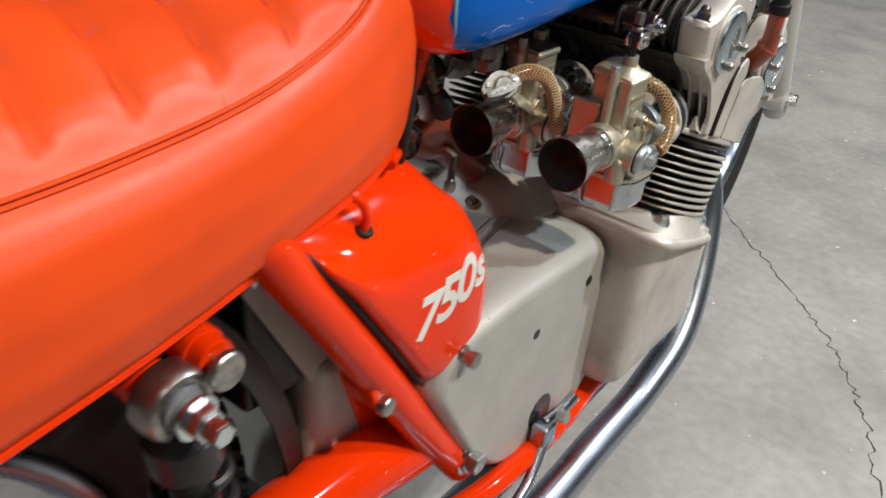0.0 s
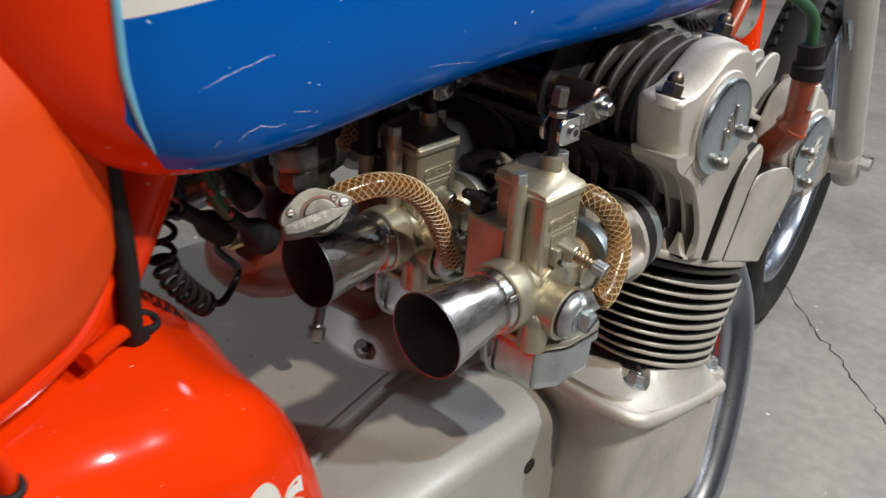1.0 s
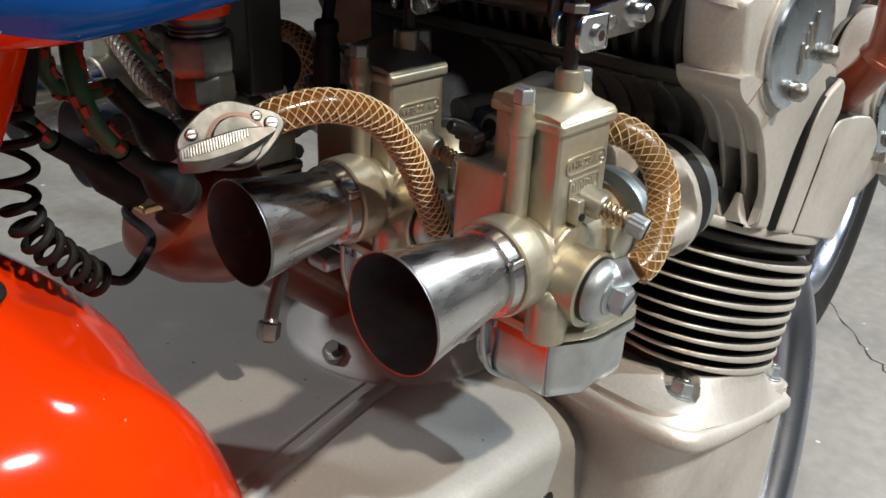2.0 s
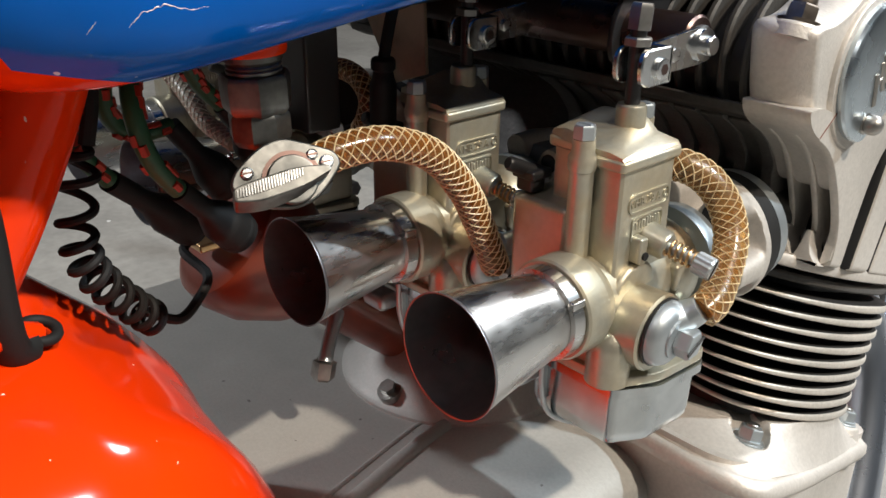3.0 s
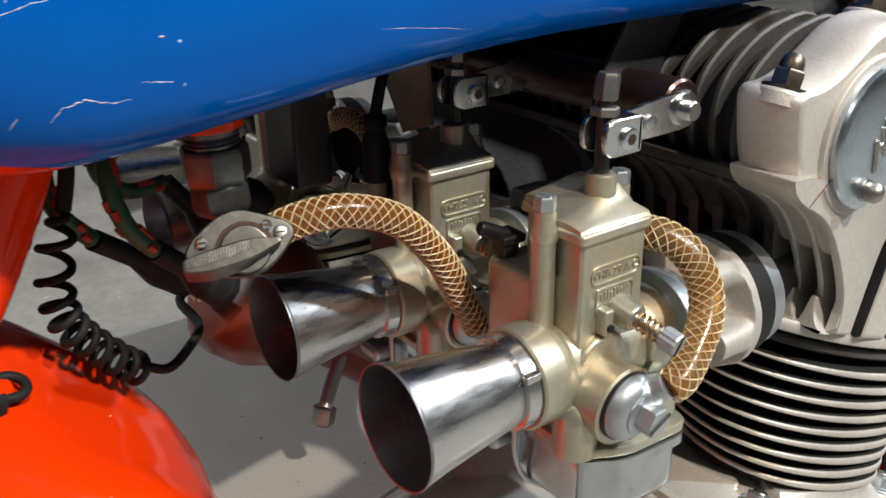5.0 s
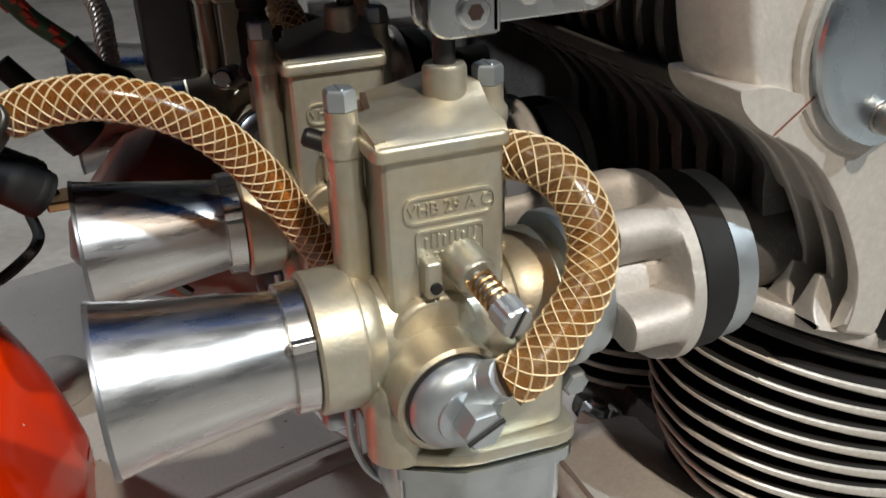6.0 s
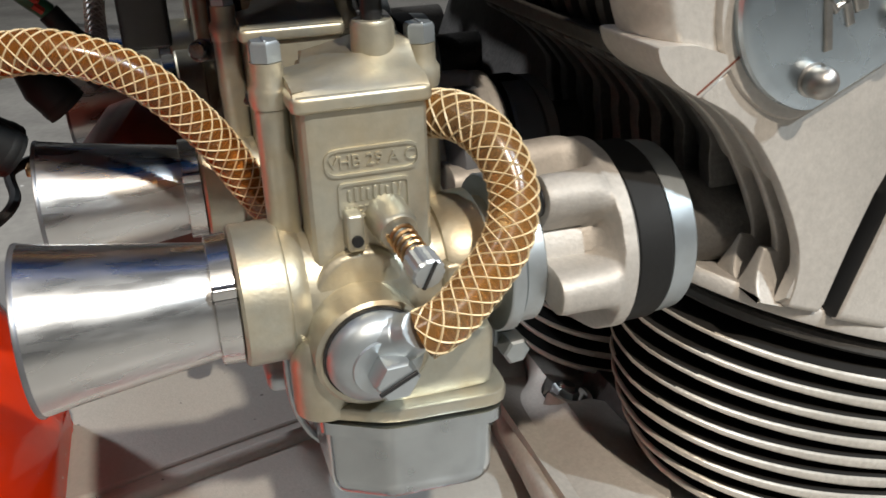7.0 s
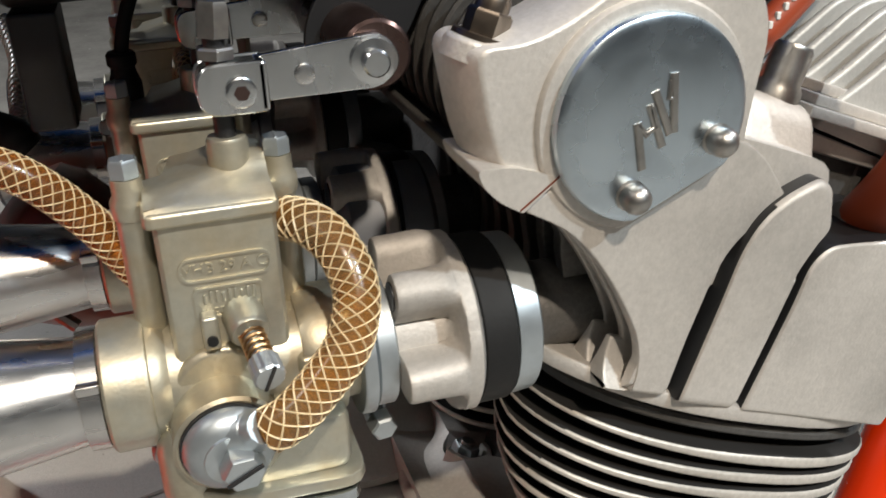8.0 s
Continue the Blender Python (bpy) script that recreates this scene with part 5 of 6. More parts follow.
pivot = part("pivot_bolt", turned([(0.0145, 0), (0.0145, 0.0035), (0.0115, 0.004), (0.0115, 0.012), (0.010, 0.0135)], (0.149, -0.134, 0.317), (1, 0, 0), 6), STEEL, bike)
part("washer", turned([(0.0175, -0.002), (0.0175, 0.0)], (0.149, -0.134, 0.317), (1, 0, 0), 28), STEEL, pivot)
gus = round_outline([(-0.265, 0.468), (-0.245, 0.480), (-0.150, 0.345), (-0.130, 0.290), (-0.200, 0.310), (-0.232, 0.385)], 0.010, 4)
part("gusset_plate", slab(gus, "x", 0.092, 0.100, 0.0015, 2), RED, bike)
part("frame_lug", slab(round_outline([(-0.278, 0.478), (-0.256, 0.486), (-0.246, 0.466), (-0.268, 0.452)], 0.007, 4), "x", 0.112, 0.1440, 0.003, 2), RED, bike)
part("lug_bolt", turned([(0.0082, 0), (0.0082, 0.006), (0.0070, 0.0075), (0.0030, 0.0078)], (0.1440, -0.264, 0.461), (1, 0, 0), 16), STEEL, bike)
part("grey_bracket", slab([(-0.352, 0.575), (-0.338, 0.585), (-0.250, 0.465), (-0.262, 0.440), (-0.280, 0.452)], "x", 0.086, 0.090, 0.0006, 1), CASE, bike)
part("battery_box", rounded((0.03, -0.345, 0.46), (0.083, -0.255, 0.60), 0.006), BLACK, bike)
part("swing_arm", tube([(0.100, -0.11, 0.335), (0.104, -0.20, 0.348), (0.106, -0.32, 0.358), (0.108, -0.64, 0.345)], lambda f: 0.040 - 0.012 * f, 22), RED, bike, "thick red swinging arm")

# ---- rear suspension and wheel ----
shock = part("rear_shock", turned([(0.021, 0), (0.0238, 0.003), (0.0242, 0.008), (0.0238, 0.018), (0.0215, 0.022), (0.0165, 0.0225), (0.0160, 0.020), (0.0001, 0.020)], (0.118, -0.4375, 0.5615), (1, 0.05, -0.03), 36), STEEL, bike, "rear shock absorber with bright top eye")
part("eye_bush", turned([(0.0150, 0.018), (0.0150, 0.0245), (0.0125, 0.026), (0.0120, 0.032)], (0.118, -0.4375, 0.5615), (1, 0.05, -0.03), 28), GREYRUB, shock)
part("washer", turned([(0.0145, 0.032), (0.0145, 0.0345)], (0.118, -0.4375, 0.5615), (1, 0.05, -0.03), 28), BRIGHT, shock)
part("dome_nut", turned([(0.0118, 0.0345), (0.0118, 0.042), (0.0106, 0.044), (0.0085, 0.0445), (0.0085, 0.054), (0.0072, 0.056)], (0.118, -0.4375, 0.5615), (1, 0.05, -0.03), 6), BRIGHT, shock)
part("shock_body", turned([(0.016, 0.018), (0.023, 0.026), (0.023, 0.050), (0.015, 0.054), (0.015, 0.26)], (0.130, -0.437, 0.561), (0.0, 0.14, -1.0), 28), BLACK, shock)
coil = [Vector((0.130, -0.429, 0.502)) + Vector((0.0, 0.14, -1.0)).normalized() * (0.0006 * i) + Vector((math.cos(i * 0.16), math.sin(i * 0.16), 0)) * 0.023 for i in range(330)]
part("shock_spring", tube(coil, 0.0040, 8, smooth=False), BLACK, shock)
part("shock_mount", tube([(0.050, -0.446, 0.570), (0.090, -0.442, 0.566), (0.120, -0.438, 0.5615)], 0.0155, 20), RED, bike)
stub = part("bag_mount", joined(turned([(0.0135, 0), (0.0135, 0.082), (0.0125, 0.084)], (0.052, -0.409, 0.579), (1, 0, -0.02), 24), turned([(0.0150, 0.060), (0.0155, 0.062), (0.0155, 0.070), (0.0150, 0.072)], (0.052, -0.409, 0.579), (1, 0, -0.02), 24)), RED, bike)
part("mount_bolt", turned([(0.006, -0.006), (0.006, 0.0), (0.0128, 0.001), (0.0128, 0.005), (0.0115, 0.0065), (0.009, 0.0062)], (0.143, -0.411, 0.577), (1, 0.05, 0.0), 28), STEEL, stub)


def wheel(name, label, c, n, R, r):
    hub = part(name, turned([(0.020, -0.07), (0.055, -0.055), (0.075, -0.045), (0.075, 0.045), (0.055, 0.055), (0.020, 0.07)], c, n, 36), CAST, bike, label)
    tread = wheel_ring(c, n, R - r, r)
    part("tyre", tread, RUBBER, hub)
    u, v, d = frame_of(n)
    for side in (-1, 1):
        blocks = []
        for i in range(90):
            a = 2 * math.pi * i / 90
            out, tan = u * math.cos(a) + v * math.sin(a), v * math.cos(a) - u * math.sin(a)
            p = c + out * (R - r + r * 0.80) + d * side * r * 0.62
            b = rounded((-0.006, -0.008, -0.003), (0.006, 0.008, 0.004), 0.001, 1)
            up = (out * 0.8 + d * side * 0.62).normalized()
            m = Matrix((tan, up.cross(tan), up)).transposed().to_4x4()
            m.translation = p
            b.transform(m)
            blocks.append(b)
        big = bmesh.new()
        tmp = bpy.data.meshes.new("blocks")
        for b in blocks:
            b.to_mesh(tmp)
            b.free()
            big.from_mesh(tmp)
        bpy.data.meshes.remove(tmp)
        tagged(part("tread", big, RUBBER, hub), kind="stuff")
    part("rim", wheel_ring(c, n, R - r * 2.05, 0.016, 2.0), PIPE, hub)
    for i in range(36):
        a = 2 * math.pi * i / 36
        s2 = 1 if i % 2 else -1
        p = c + (u * math.cos(a) + v * math.sin(a)) * 0.07 + d * 0.04 * s2
        a += 0.28 * (1 if (i // 2) % 2 else -1)
        q = c + (u * math.cos(a) + v * math.sin(a)) * (R - r * 2.1)
        part("spoke", tube([p, q], 0.0016, 6, smooth=False), PIPE, hub)
    return hub


wheel("rear_wheel", "spoked rear wheel", Vector((0.02, -0.65, 0.335)), Vector((1, 0, 0)), 0.335, 0.055)
arc = [(0.02, -0.65 + 0.362 * math.cos(a), 0.335 + 0.362 * math.sin(a)) for a in [radians(d) for d in range(-12, 140, 8)]]
bm = bmesh.new()
rows_g = []
for i, (x, y, z) in enumerate(arc):
    c = Vector((0.02, -0.65, 0.335))
    out = (Vector((x, y, z)) - c).normalized()
    rows_g.append([c + Vector((dx, 0, 0)) + out * (0.362 + dr) for dx, dr in ((-0.075, -0.022), (-0.07, 0.0), (-0.04, 0.010), (0, 0.013), (0.04, 0.010), (0.07, 0.0), (0.075, -0.022), (0.072, -0.022), (0.067, -0.003), (0.0, 0.009), (-0.067, -0.003), (-0.072, -0.022))])
ring_mesh(bm, rows_g)
bmesh.ops.recalc_face_normals(bm, faces=bm.faces)
part("rear_mudguard", bm, BLACK, bike, "dark rear mudguard")

fork_n = Vector((0.985, 0.17, 0.0)).normalized()
axle = Vector((-0.104, 1.135, 0.330))
wheel("front_wheel", "spoked front wheel with worn block tyre", axle, fork_n, 0.330, 0.045)
rake = Vector((0.02, -0.50, 0.866)).normalized()
for side in (1, -1):
    foot = axle + fork_n * 0.088 * side
    leg = part("fork_leg", tube([foot - rake * 0.045, foot, foot + rake * 0.36], 0.0235, 22, smooth=False), SILVER, bike, "silver painted fork slider")
    part("axle_clamp", turned([(0.028, -0.024), (0.030, -0.020), (0.030, 0.016), (0.026, 0.020)], foot, fork_n, 24), CAST, leg)
    part("axle_nut", turned([(0.013, 0.020), (0.013, 0.040), (0.011, 0.042)], foot, fork_n * side, 6), CHROME, leg)
    part("clamp_bolt", turned([(0.008, 0), (0.008, 0.012), (0.006, 0.014)], foot - rake * 0.045, -rake + fork_n * 0.4, 6), STEEL, leg)
    part("stanchion", tube([foot + rake * 0.36, foot + rake * 0.80], 0.018, 18, smooth=False), PIPE, leg)
# yokes and steering head that join the fork to the frame
for k in (0.46, 0.665):
    c = axle + rake * k
    part("fork_yoke", slab(round_outline([(-0.112, -0.028), (0.112, -0.028), (0.112, 0.028), (0.03, 0.05), (-0.03, 0.05), (-0.112, 0.028)], 0.02, 4), "z", -0.012, 0.012, 0.003, 2,
                             place=lambda a, b, h, c=c: c + fork_n * a - rake.cross(fork_n).normalized() * b + rake * h), CAST, bike)
steer = axle + rake * 0.565 + Vector((0, -0.042, -0.012))
part("steering_head", turned([(0.030, -0.095), (0.030, 0.095), (0.026, 0.10)], steer, rake, 24), RED, bike)
part("backbone", tube([steer, (0.0, 0.60, 0.79), (0.0, 0.30, 0.80)], 0.021, 16), RED, bike)
part("front_mudguard_stay", tube([axle + fork_n * 0.10 + Vector((0, 0.0, 0.02)), axle + fork_n * 0.09 + Vector((0, -0.18, 0.26))], 0.005, 8, smooth=False), PIPE, bike)

horn = part("horn", turned([(0.010, -0.055), (0.024, -0.045), (0.032, -0.025), (0.034, -0.006), (0.037, 0.0), (0.036, 0.003), (0.026, 0.004)], (0.085, 0.345, 0.715), (0.35, 0.93, 0.05), 36), BRIGHT, bike, "chromed horn under the tank")
part("horn_grille", turned([(0.026, 0.0035), (0.024, 0.008), (0.010, 0.010)], (0.085, 0.345, 0.715), (0.35, 0.93, 0.05), 30), BLACK, horn)

# ---- exhaust ----
for dx, dz, lab in ((0.0, 0.0, "chrome exhaust pipe"), (-0.050, 0.030, "chrome exhaust pipe")):
    part("exhaust_pipe", tube([(0.105 + dx, 0.27, 0.530 + dz), (0.112 + dx, 0.345, 0.505 + dz), (0.145 + dx, 0.372, 0.410 + dz), (0.182 + dx, 0.292, 0.288 + dz), (0.188 + dx, 0.19, 0.236 + dz), (0.190 + dx, 0.06, 0.222 + dz), (0.195 + dx, -0.10, 0.215 + dz), (0.205 + dx, -0.7, 0.205 + dz)], 0.021, 24), PIPE, bike, lab)
part("foot_peg", joined(turned([(0.013, 0), (0.015, 0.004), (0.015, 0.085), (0.012, 0.09)], (0.18, -0.095, 0.17), (1, 0.1, 0), 20)), RUBBER, bike)

# ---- gear lever ----
lever = part("gear_lever", tube([(0.165, -0.02, 0.300), (0.172, 0.002, 0.310), (0.176, 0.016, 0.322)], 0.0065, 14), PIPE, bike, "chrome gear lever with clamp")
part("lever_clamp", rounded((0.156, -0.034, 0.272), (0.176, -0.010, 0.302), 0.004), PIPE, lever)
part("clamp_bolt", turned([(0.007, 0), (0.007, 0.010)], (0.176, -0.014, 0.312), (1, 0, 0.3), 6), CHROME, lever)
part("lever_rod", tube([(0.170, -0.02, 0.284), (0.178, -0.06, 0.250), (0.182, -0.11, 0.235)], 0.006, 12), PIPE, lever)
part("shaft_recess", turned([(0.022, 0), (0.020, 0.0015)], (0.1532, -0.015, 0.305), (1, 0, 0), 28), INSIDE, gearbox)


# ---- fuel tap ----
def fuel_tap():
    e1 = Vector((0.363, 0.930, 0.065)).normalized()
    e2 = Vector((-0.51, 0.13, 0.85))
    e2 = (e2 - e1 * e1.dot(e2)).normalized()
    n = e1.cross(e2)
    o = Vector((0.1187, -0.1158, 0.6742))

    def at(a, b, c):
        """On the tilted face of the tap: a along it, b up it, c out of it."""
        return o + e1 * a + e2 * b + n * c
    edge = round_outline([(-0.0198, 0.0005), (-0.0172, 0.0050), (-0.0080, 0.0120), (0.0000, 0.0138), (0.0065, 0.0112), (0.0165, 0.0066), (0.0182, 0.0020), (0.0140, -0.0030), (0.0080, -0.0085), (0.0000, -0.0108), (-0.0100, -0.0088), (-0.0182, -0.0040)],
                         [0.003, 0.003, 0.008, 0.006, 0.008, 0.003, 0.003, 0.006, 0.008, 0.006, 0.008, 0.003], 5)
    tap = part("fuel_tap", slab(edge, "z", -0.0034, 0.0, 0.0009, 3, place=at), TAPMETAL, bike, "worn plated fuel tap with a lozenge plate and knurled lever")
    part("tap_body", slab([(x * 0.62, y * 0.75) for x, y in edge], "z", -0.016, -0.0032, 0.0015, 2, place=at), TAPMETAL, tap)
    # the plug's disc in its cut ring
    ring = []
    for r0, r1, c in ((0.0086, 0.0100, 0),):
        d = [radians(v) for v in range(8, 186, 8)]
        ring = [(r1 * math.cos(v) + 0.0005, r1 * math.sin(v) - 0.0012) for v in d] + [(r0 * math.cos(v) + 0.0005, r0 * math.sin(v) - 0.0012) for v in reversed(d)]
    part("plug_groove", slab(ring, "z", -0.001, 0.0005, place=at), SHAFT, tap)
    part("tap_disc", slab([(0.0005 + 0.0084 * math.cos(v), -0.0012 + 0.0084 * math.sin(v)) for v in [2 * math.pi * k / 40 for k in range(40)]], "z", -0.001, 0.0022, 0.0008, 2, place=at), TAPMETAL, tap)
    bar = round_outline([(-0.0200, -0.0066), (-0.0198, -0.0024), (-0.0140, -0.0008), (0.0020, 0.0016), (0.0120, 0.0004), (0.0128, -0.0012), (0.0030, -0.0054), (-0.0120, -0.0078)], [0.0014, 0.0014, 0.006, 0.006, 0.0008, 0.0008, 0.008, 0.006], 4)
    wide = [(a, b - 0.0022 * min(1.0, max(0.0, (0.0 - b) / 0.006)) * min(1.0, max(0.25, (0.0125 - a) / 0.012))) for a, b in bar]
    bm = bmesh.new()
    ring_mesh(bm, [[at(a + (w[0] - a) * k, b + (w[1] - b) * k, c) for (a, b), w in zip(bar, wide)] for c, k in ((0.0010, 1.0), (0.0022, 0.92), (0.0066, 0.10), (0.0073, 0.0))] + [[at(-0.0035 + (a + 0.0035) * 0.95, -0.0026 + (b + 0.0026) * 0.86, 0.0077) for a, b in bar]])
    bmesh.ops.recalc_face_normals(bm, faces=bm.faces)
    grip = part("tap_lever", bm, TAPMETAL, tap, "knurled plated tap lever")
    teeth = []
    for i in range(24):
        f = i / 23
        a, b = -0.0186 + 0.0215 * f, -0.0042 + 0.0036 * f
        h = 0.0019 * math.sin(math.pi * (0.14 + 0.72 * f)) ** 0.5
        teeth.append(slab([(a - 0.0003, b - h), (a + 0.0001, b - h), (a + 0.0005, b + h), (a + 0.0001, b + h)], "z", 0.0074, 0.0082, place=at))
    tagged(part("knurl", joined(*teeth), BRIGHT, grip), kind="stuff")
    for a, b, r in ((-0.0135, 0.0034, 0.0021), (0.0086, 0.0062, 0.0019), (0.0128, 0.0030, 0.0024)):
        screw = part("tap_screw", turned([(r, -0.001), (r, 0.0006), (r * 0.7, 0.0011)], at(a, b, 0), n, 16), BRIGHT, tap)
        part("screw_slot", slab([(a - r * 0.8, b - 0.0003), (a + r * 0.8, b - 0.0003), (a + r * 0.8, b + 0.0003), (a - r * 0.8, b + 0.0003)], "z", 0.0010, 0.00125, place=at), SHAFT, screw)
    # the union that rises to the tank, with dented hexagons
    foot, up = Vector((0.1000, -0.1143, 0.6800)), Vector((0.0, -0.040, 1.0))
    part("lock_nut", turned([(0.0088, 0.0015), (0.0100, 0.0030), (0.0106, 0.0045), (0.0106, 0.0115), (0.0096, 0.0130)], foot, up, 8), TAPMETAL, tap)
    part("union_nut", turned([(0.0104, 0.0126), (0.0118, 0.0142), (0.0121, 0.0170), (0.0121, 0.0240), (0.0112, 0.0256), (0.0096, 0.0262)], foot, up, 7), TAPMETAL, tap)
    part("union_sleeve", turned([(0.0092, 0.0255), (0.0094, 0.0270), (0.0089, 0.0276), (0.0094, 0.0284), (0.0089, 0.0292), (0.0098, 0.0302), (0.0098, 0.0330)], foot, up, 28), TAPMETAL, tap)
    part("red_ring", turned([(0.0112, 0.0322), (0.0116, 0.0335), (0.0116, 0.0460)], foot, up, 28), RED, tap)
    return tap


fuel_tap()


# ---- distributor with its boots and cloth leads ----
base = Vector((0.004, -0.037, 0.570))
d_axis = Vector((-0.10, -0.62, 0.55)).normalized()
dist = part("distributor", turned([(0.016, -0.07), (0.018, -0.004), (0.028, 0.010), (0.036, 0.030), (0.037, 0.046), (0.034, 0.056), (0.022, 0.064)], base, d_axis, 36), OLDBROWN, bike, "brown bakelite distributor with black boots")
part("clip_spring", tube([(0.022, -0.060, 0.575), (0.036, -0.066, 0.580), (0.040, -0.058, 0.572)], 0.003, 8), STEEL, dist)
tops = [(0.026, -0.116, 0.632), (0.056, -0.108, 0.636), (0.0150, -0.0894, 0.6425), (0.0150, -0.0695, 0.6521)]
ends = [(0.046, -0.148, 0.661), (0.064, -0.130, 0.658), (0.0150, -0.1079, 0.6678), (0.0150, -0.0833, 0.6723)]
for a, b in zip(tops, ends):
    a, b = Vector(a), Vector(b)
    boot = part("rubber_boot", tube([a - (b - a) * 0.30, a, a + (b - a) * 0.5, b], lambda f: 0.0088 if f < 0.42 else max(0.0044, 0.0088 - 0.0044 * (f - 0.42) / 0.22), 18), RUBBER, dist)
    part("boot_rim", turned([(0.0078, 0), (0.0090, 0.002), (0.0090, 0.0045), (0.0078, 0.0065)], a - (b - a) * 0.30, b - a, 20), RUBBER, boot)
runs = [[ends[0], (0.049, -0.160, 0.678), (0.045, -0.160, 0.700), (0.035, -0.150, 0.740)],
        [ends[1], (0.067, -0.140, 0.672), (0.064, -0.143, 0.690), (0.052, -0.136, 0.706), (0.04, -0.12, 0.725)],
        [ends[2], (0.0180, -0.1244, 0.6680), (0.0220, -0.1351, 0.6769), (0.0240, -0.1373, 0.6886), (0.0240, -0.1340, 0.6998)],
        [ends[3], (0.0180, -0.0945, 0.6839), (0.0200, -0.1003, 0.6941), (0.0200, -0.1043, 0.7061)]]
for r in runs:
    lead = part("ignition_lead", tube(r, 0.0036, 12, 10), GREEN, dist, "green cloth-covered lead with red flecks")
    fr = path_frames(smooth_path(r, 10))
    rnd = random.Random(len(r) + 7)
    for i in range(2, len(fr) - 2, 2):
        p, u, v = fr[i]
        a = rnd.uniform(0, 6.28)
        o = u * math.cos(a) + v * math.sin(a)
        d = (fr[i + 1][0] - p).normalized()
        part("fleck", tube([p + o * 0.0030, p + d * 0.004 + o * 0.0031], 0.0016, 6, smooth=False), REDCLOTH, lead)

# ---- coiled black cord ----
axis_pts = smooth_path([(0.060, -0.159, 0.680), (0.060, -0.163, 0.670), (0.060, -0.167, 0.650), (0.060, -0.165, 0.636), (0.058, -0.158, 0.624), (0.054, -0.148, 0.611), (0.050, -0.140, 0.602)], 40)
fr = path_frames(axis_pts)
coil_pts = []
for i, (p, u, v) in enumerate(fr):
    f = i / (len(fr) - 1)
    rr = 0.0058 * min(1.0, f * 6) if f < 0.17 else 0.0058
    a = 2 * math.pi * 11.0 * f ** 1.15
    coil_pts.append(p + (u * math.cos(a) + v * math.sin(a)) * rr)
cord = part("coiled_cord", tube(coil_pts, 0.0017, 8, smooth=False), RUBBER, bike, "coiled black rubber cord")
part("cord_lead", tube([coil_pts[-1], (0.046, -0.128, 0.596), (0.040, -0.115, 0.600), (0.034, -0.108, 0.606), (0.018, -0.110, 0.612), (0.010, -0.100, 0.614)], 0.0022, 8), RUBBER, cord)
part("cord_top", tube([(0.060, -0.159, 0.680), (0.058, -0.154, 0.700), (0.050, -0.150, 0.74)], 0.0030, 8), RUBBER, cord)
part("terminal_tag", rounded((0.006, -0.104, 0.610), (0.022, -0.094, 0.614), 0.001), SPRING, cord)

# ---- black cylinders added under the tank to block light and view ----
filler_o = [(0.019, 0), (0.021, 0.003), (0.021, 0.105), (0.019, 0.108), (0.012, 0.110), (0.012, 0.122)]
for x, y in ((-0.024, -0.085), (0.034, -0.060)):
    pack = part("dark_filler", turned(filler_o, (x, y, 0.728), (0, 1, 0.03), 28), BLACK, bike, "black cylinder added to fill the space under the tank")
    part("filler_strap", turned([(0.0212, 0.045), (0.0222, 0.046), (0.0222, 0.058), (0.0212, 0.059)], (x, y, 0.728), (0, 1, 0.03), 28), DARKFIN, pack)

# ---- clutter behind and between the carburettors ----
stop = part("cable_stop", turned([(0.0058, 0.0), (0.0062, 0.002), (0.0062, 0.0190), (0.0050, 0.0225), (0.0046, 0.0250), (0.0056, 0.0262), (0.0056, 0.0300), (0.0048, 0.0310)], (0.0470, -0.020, 0.6590), (0.03, 0, 1), 20), RUBBER, bike, "black rubber cable boot")
part("ferrule", turned([(0.0046, -0.012), (0.0046, -0.001), (0.0040, 0.0)], (0.0470, -0.020, 0.6590), (0.03, 0, 1), 16), CLEARHOSE, stop)
part("cable", tube([(0.0478, -0.020, 0.688), (0.047, -0.015, 0.705), (0.040, 0.0, 0.735)], 0.0028, 10), RUBBER, stop)
hose([(-0.060, 0.004, 0.640), (-0.050, 0.005, 0.657), (-0.0341, 0.006, 0.6675), (-0.0182, 0.006, 0.6703), (-0.0047, 0.006, 0.6672), (0.0028, 0.006, 0.6586), (0.0000, 0.006, 0.6477), (-0.0080, 0.008, 0.6400)], 0.0052, HOSE, BRAID, "amber fuel hose with crossed pale braid")
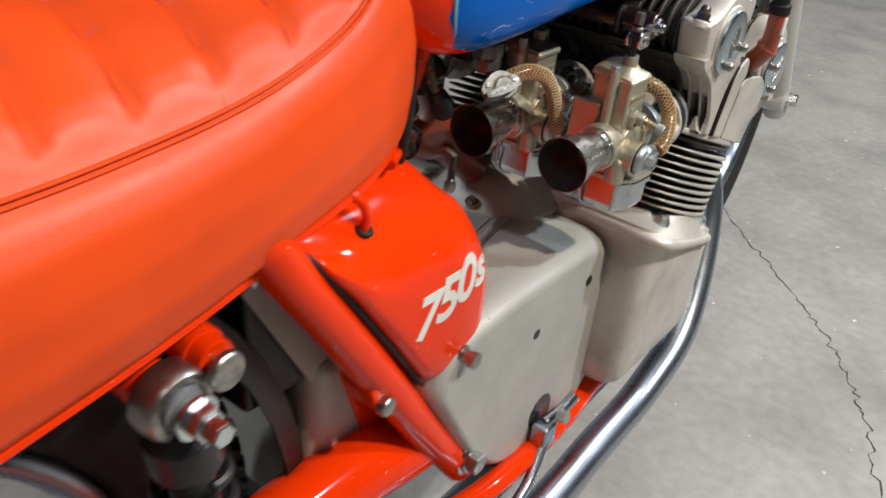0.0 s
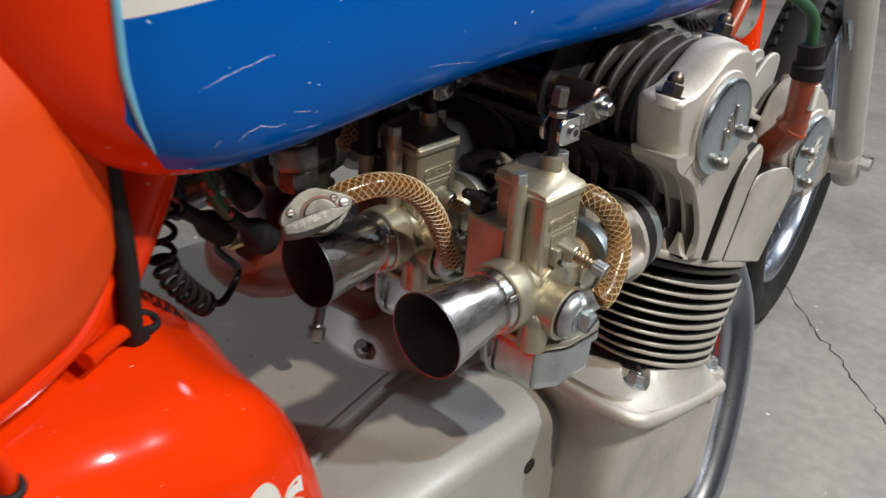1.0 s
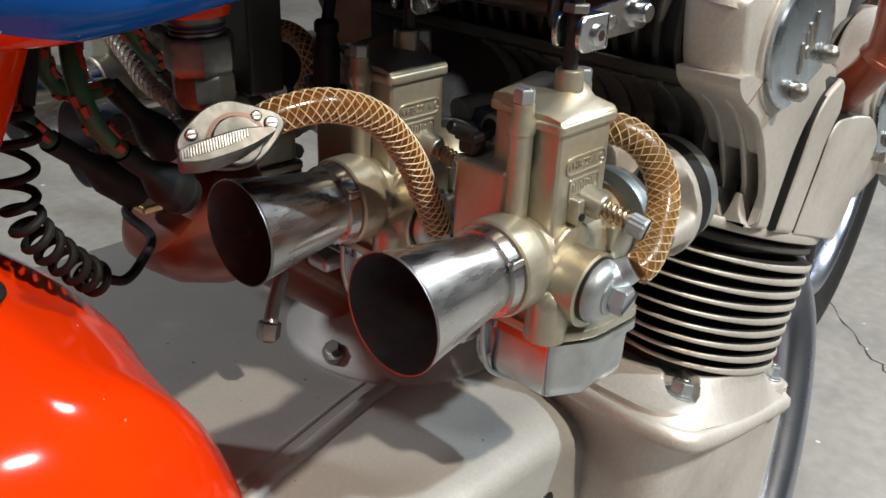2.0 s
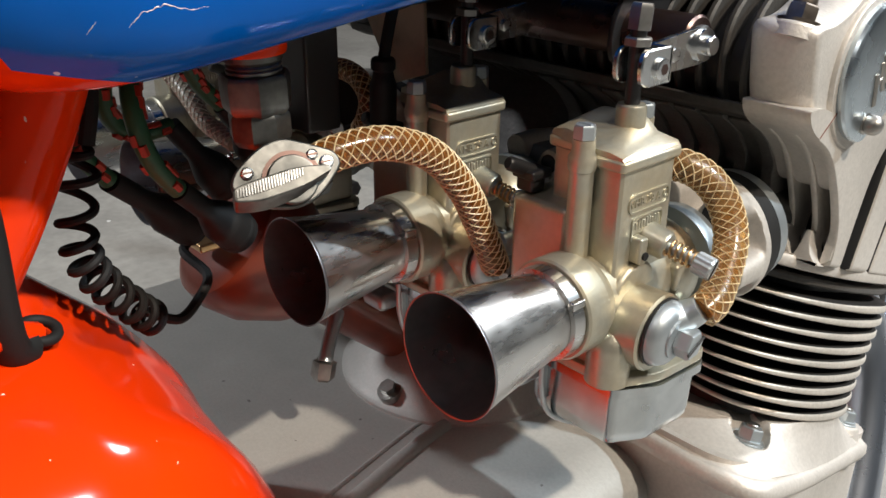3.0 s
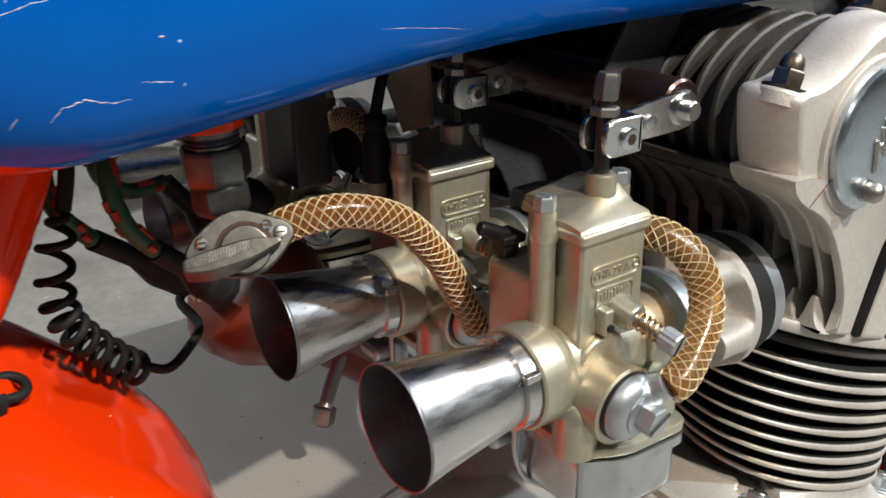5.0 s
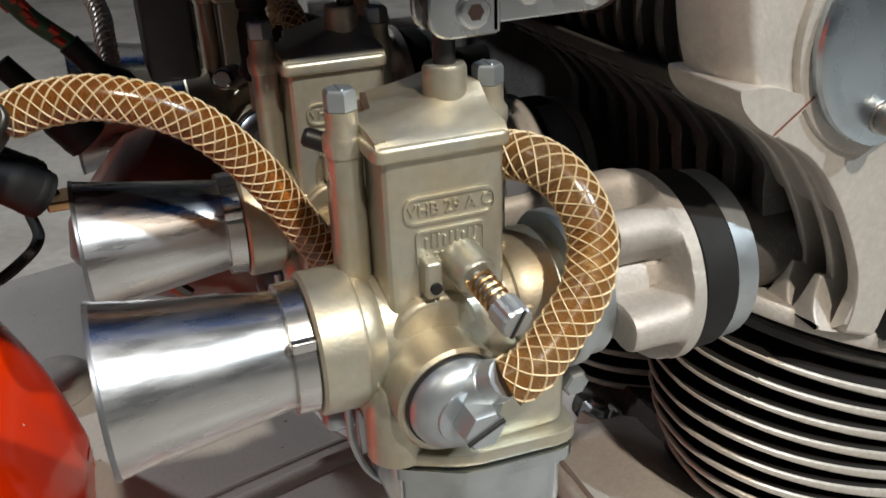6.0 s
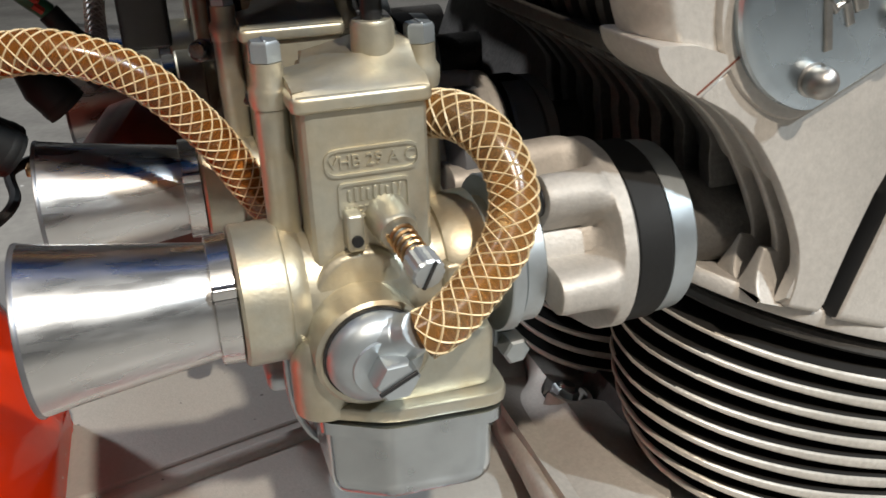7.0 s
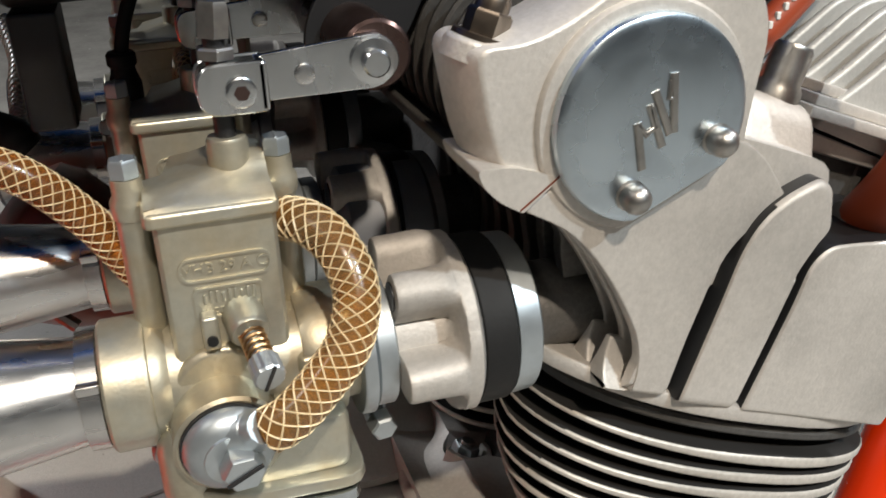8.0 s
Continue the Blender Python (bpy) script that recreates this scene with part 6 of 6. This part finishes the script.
hose([(-0.085, -0.076, 0.684), (-0.0584, -0.070, 0.6702), (-0.0421, -0.070, 0.6620), (-0.0265, -0.070, 0.6531), (-0.0045, -0.068, 0.648)], 0.0042, CLEARHOSE, CLEARBRAID, "milky fuel hose with crossed braid")
part("rubber_bung", turned([(0.0150, -0.03), (0.0178, -0.004), (0.0172, 0.0), (0.0120, 0.0015), (0.0110, -0.001)], (-0.0300, 0.0130, 0.6480), (0.75, -0.60, 0.22), 32), RUBBER, bike, "black rubber bung")
adjuster = part("adjuster_screw", turned([(0.0026, -0.040), (0.0026, -0.0040), (0.0034, -0.0036), (0.0036, 0.0), (0.0030, 0.0008)], (0.0262, -0.0312, 0.6547), (0.93, -0.30, 0.20), 18), BRIGHT, bike, "slotted adjusting screw with its spring")
axis = Vector((0.93, -0.30, 0.20)).normalized()
side, over = frame_of(axis)[:2]
turns = []
for k in range(97):
    a = 2 * math.pi * k / 16
    turns.append(Vector((0.0262, -0.0312, 0.6547)) - axis * (0.0045 + 0.022 * k / 96) + (side * math.cos(a) + over * math.sin(a)) * 0.0040)
part("spring", tube(turns, 0.0007, 6, smooth=False), STEEL, adjuster)
part("cream_strip", slab([(-0.050, 0.725), (0.016, 0.730), (0.0195, 0.6706), (-0.0075, 0.6611)], "y", 0.030, 0.0325, 0.0006, 2), CREAM, bike)
part("coil_bracket", rounded((0.0120, -0.058, 0.660), (0.0430, -0.040, 0.7060), 0.002, 2), BLACK, bike)
part("bellows", turned([(0.020, 0.0), (0.026, 0.004), (0.026, 0.020), (0.023, 0.022), (0.028, 0.026), (0.028, 0.036), (0.024, 0.04)], (0.078, 0.050, 0.616), (0, 1, 0), 36), GREYRUB, bike)
part("drain_pipe", tube([(0.019, -0.030, 0.556), (0.025, -0.040, 0.545), (0.031, -0.048, 0.536)], 0.0038, 12), ZINC, bike)
part("drain_nut", turned([(0.0062, 0), (0.0062, 0.008), (0.0045, 0.010)], (0.031, -0.048, 0.537), (0.1, -0.3, -1), 6), STEEL, bike)
part("filler_cap", turned([(0.016, 0), (0.017, 0.002), (0.017, 0.010), (0.013, 0.014), (0.006, 0.016)], (-0.045, -0.125, 0.488), (0, 0, 1), 28), CASE, bike)
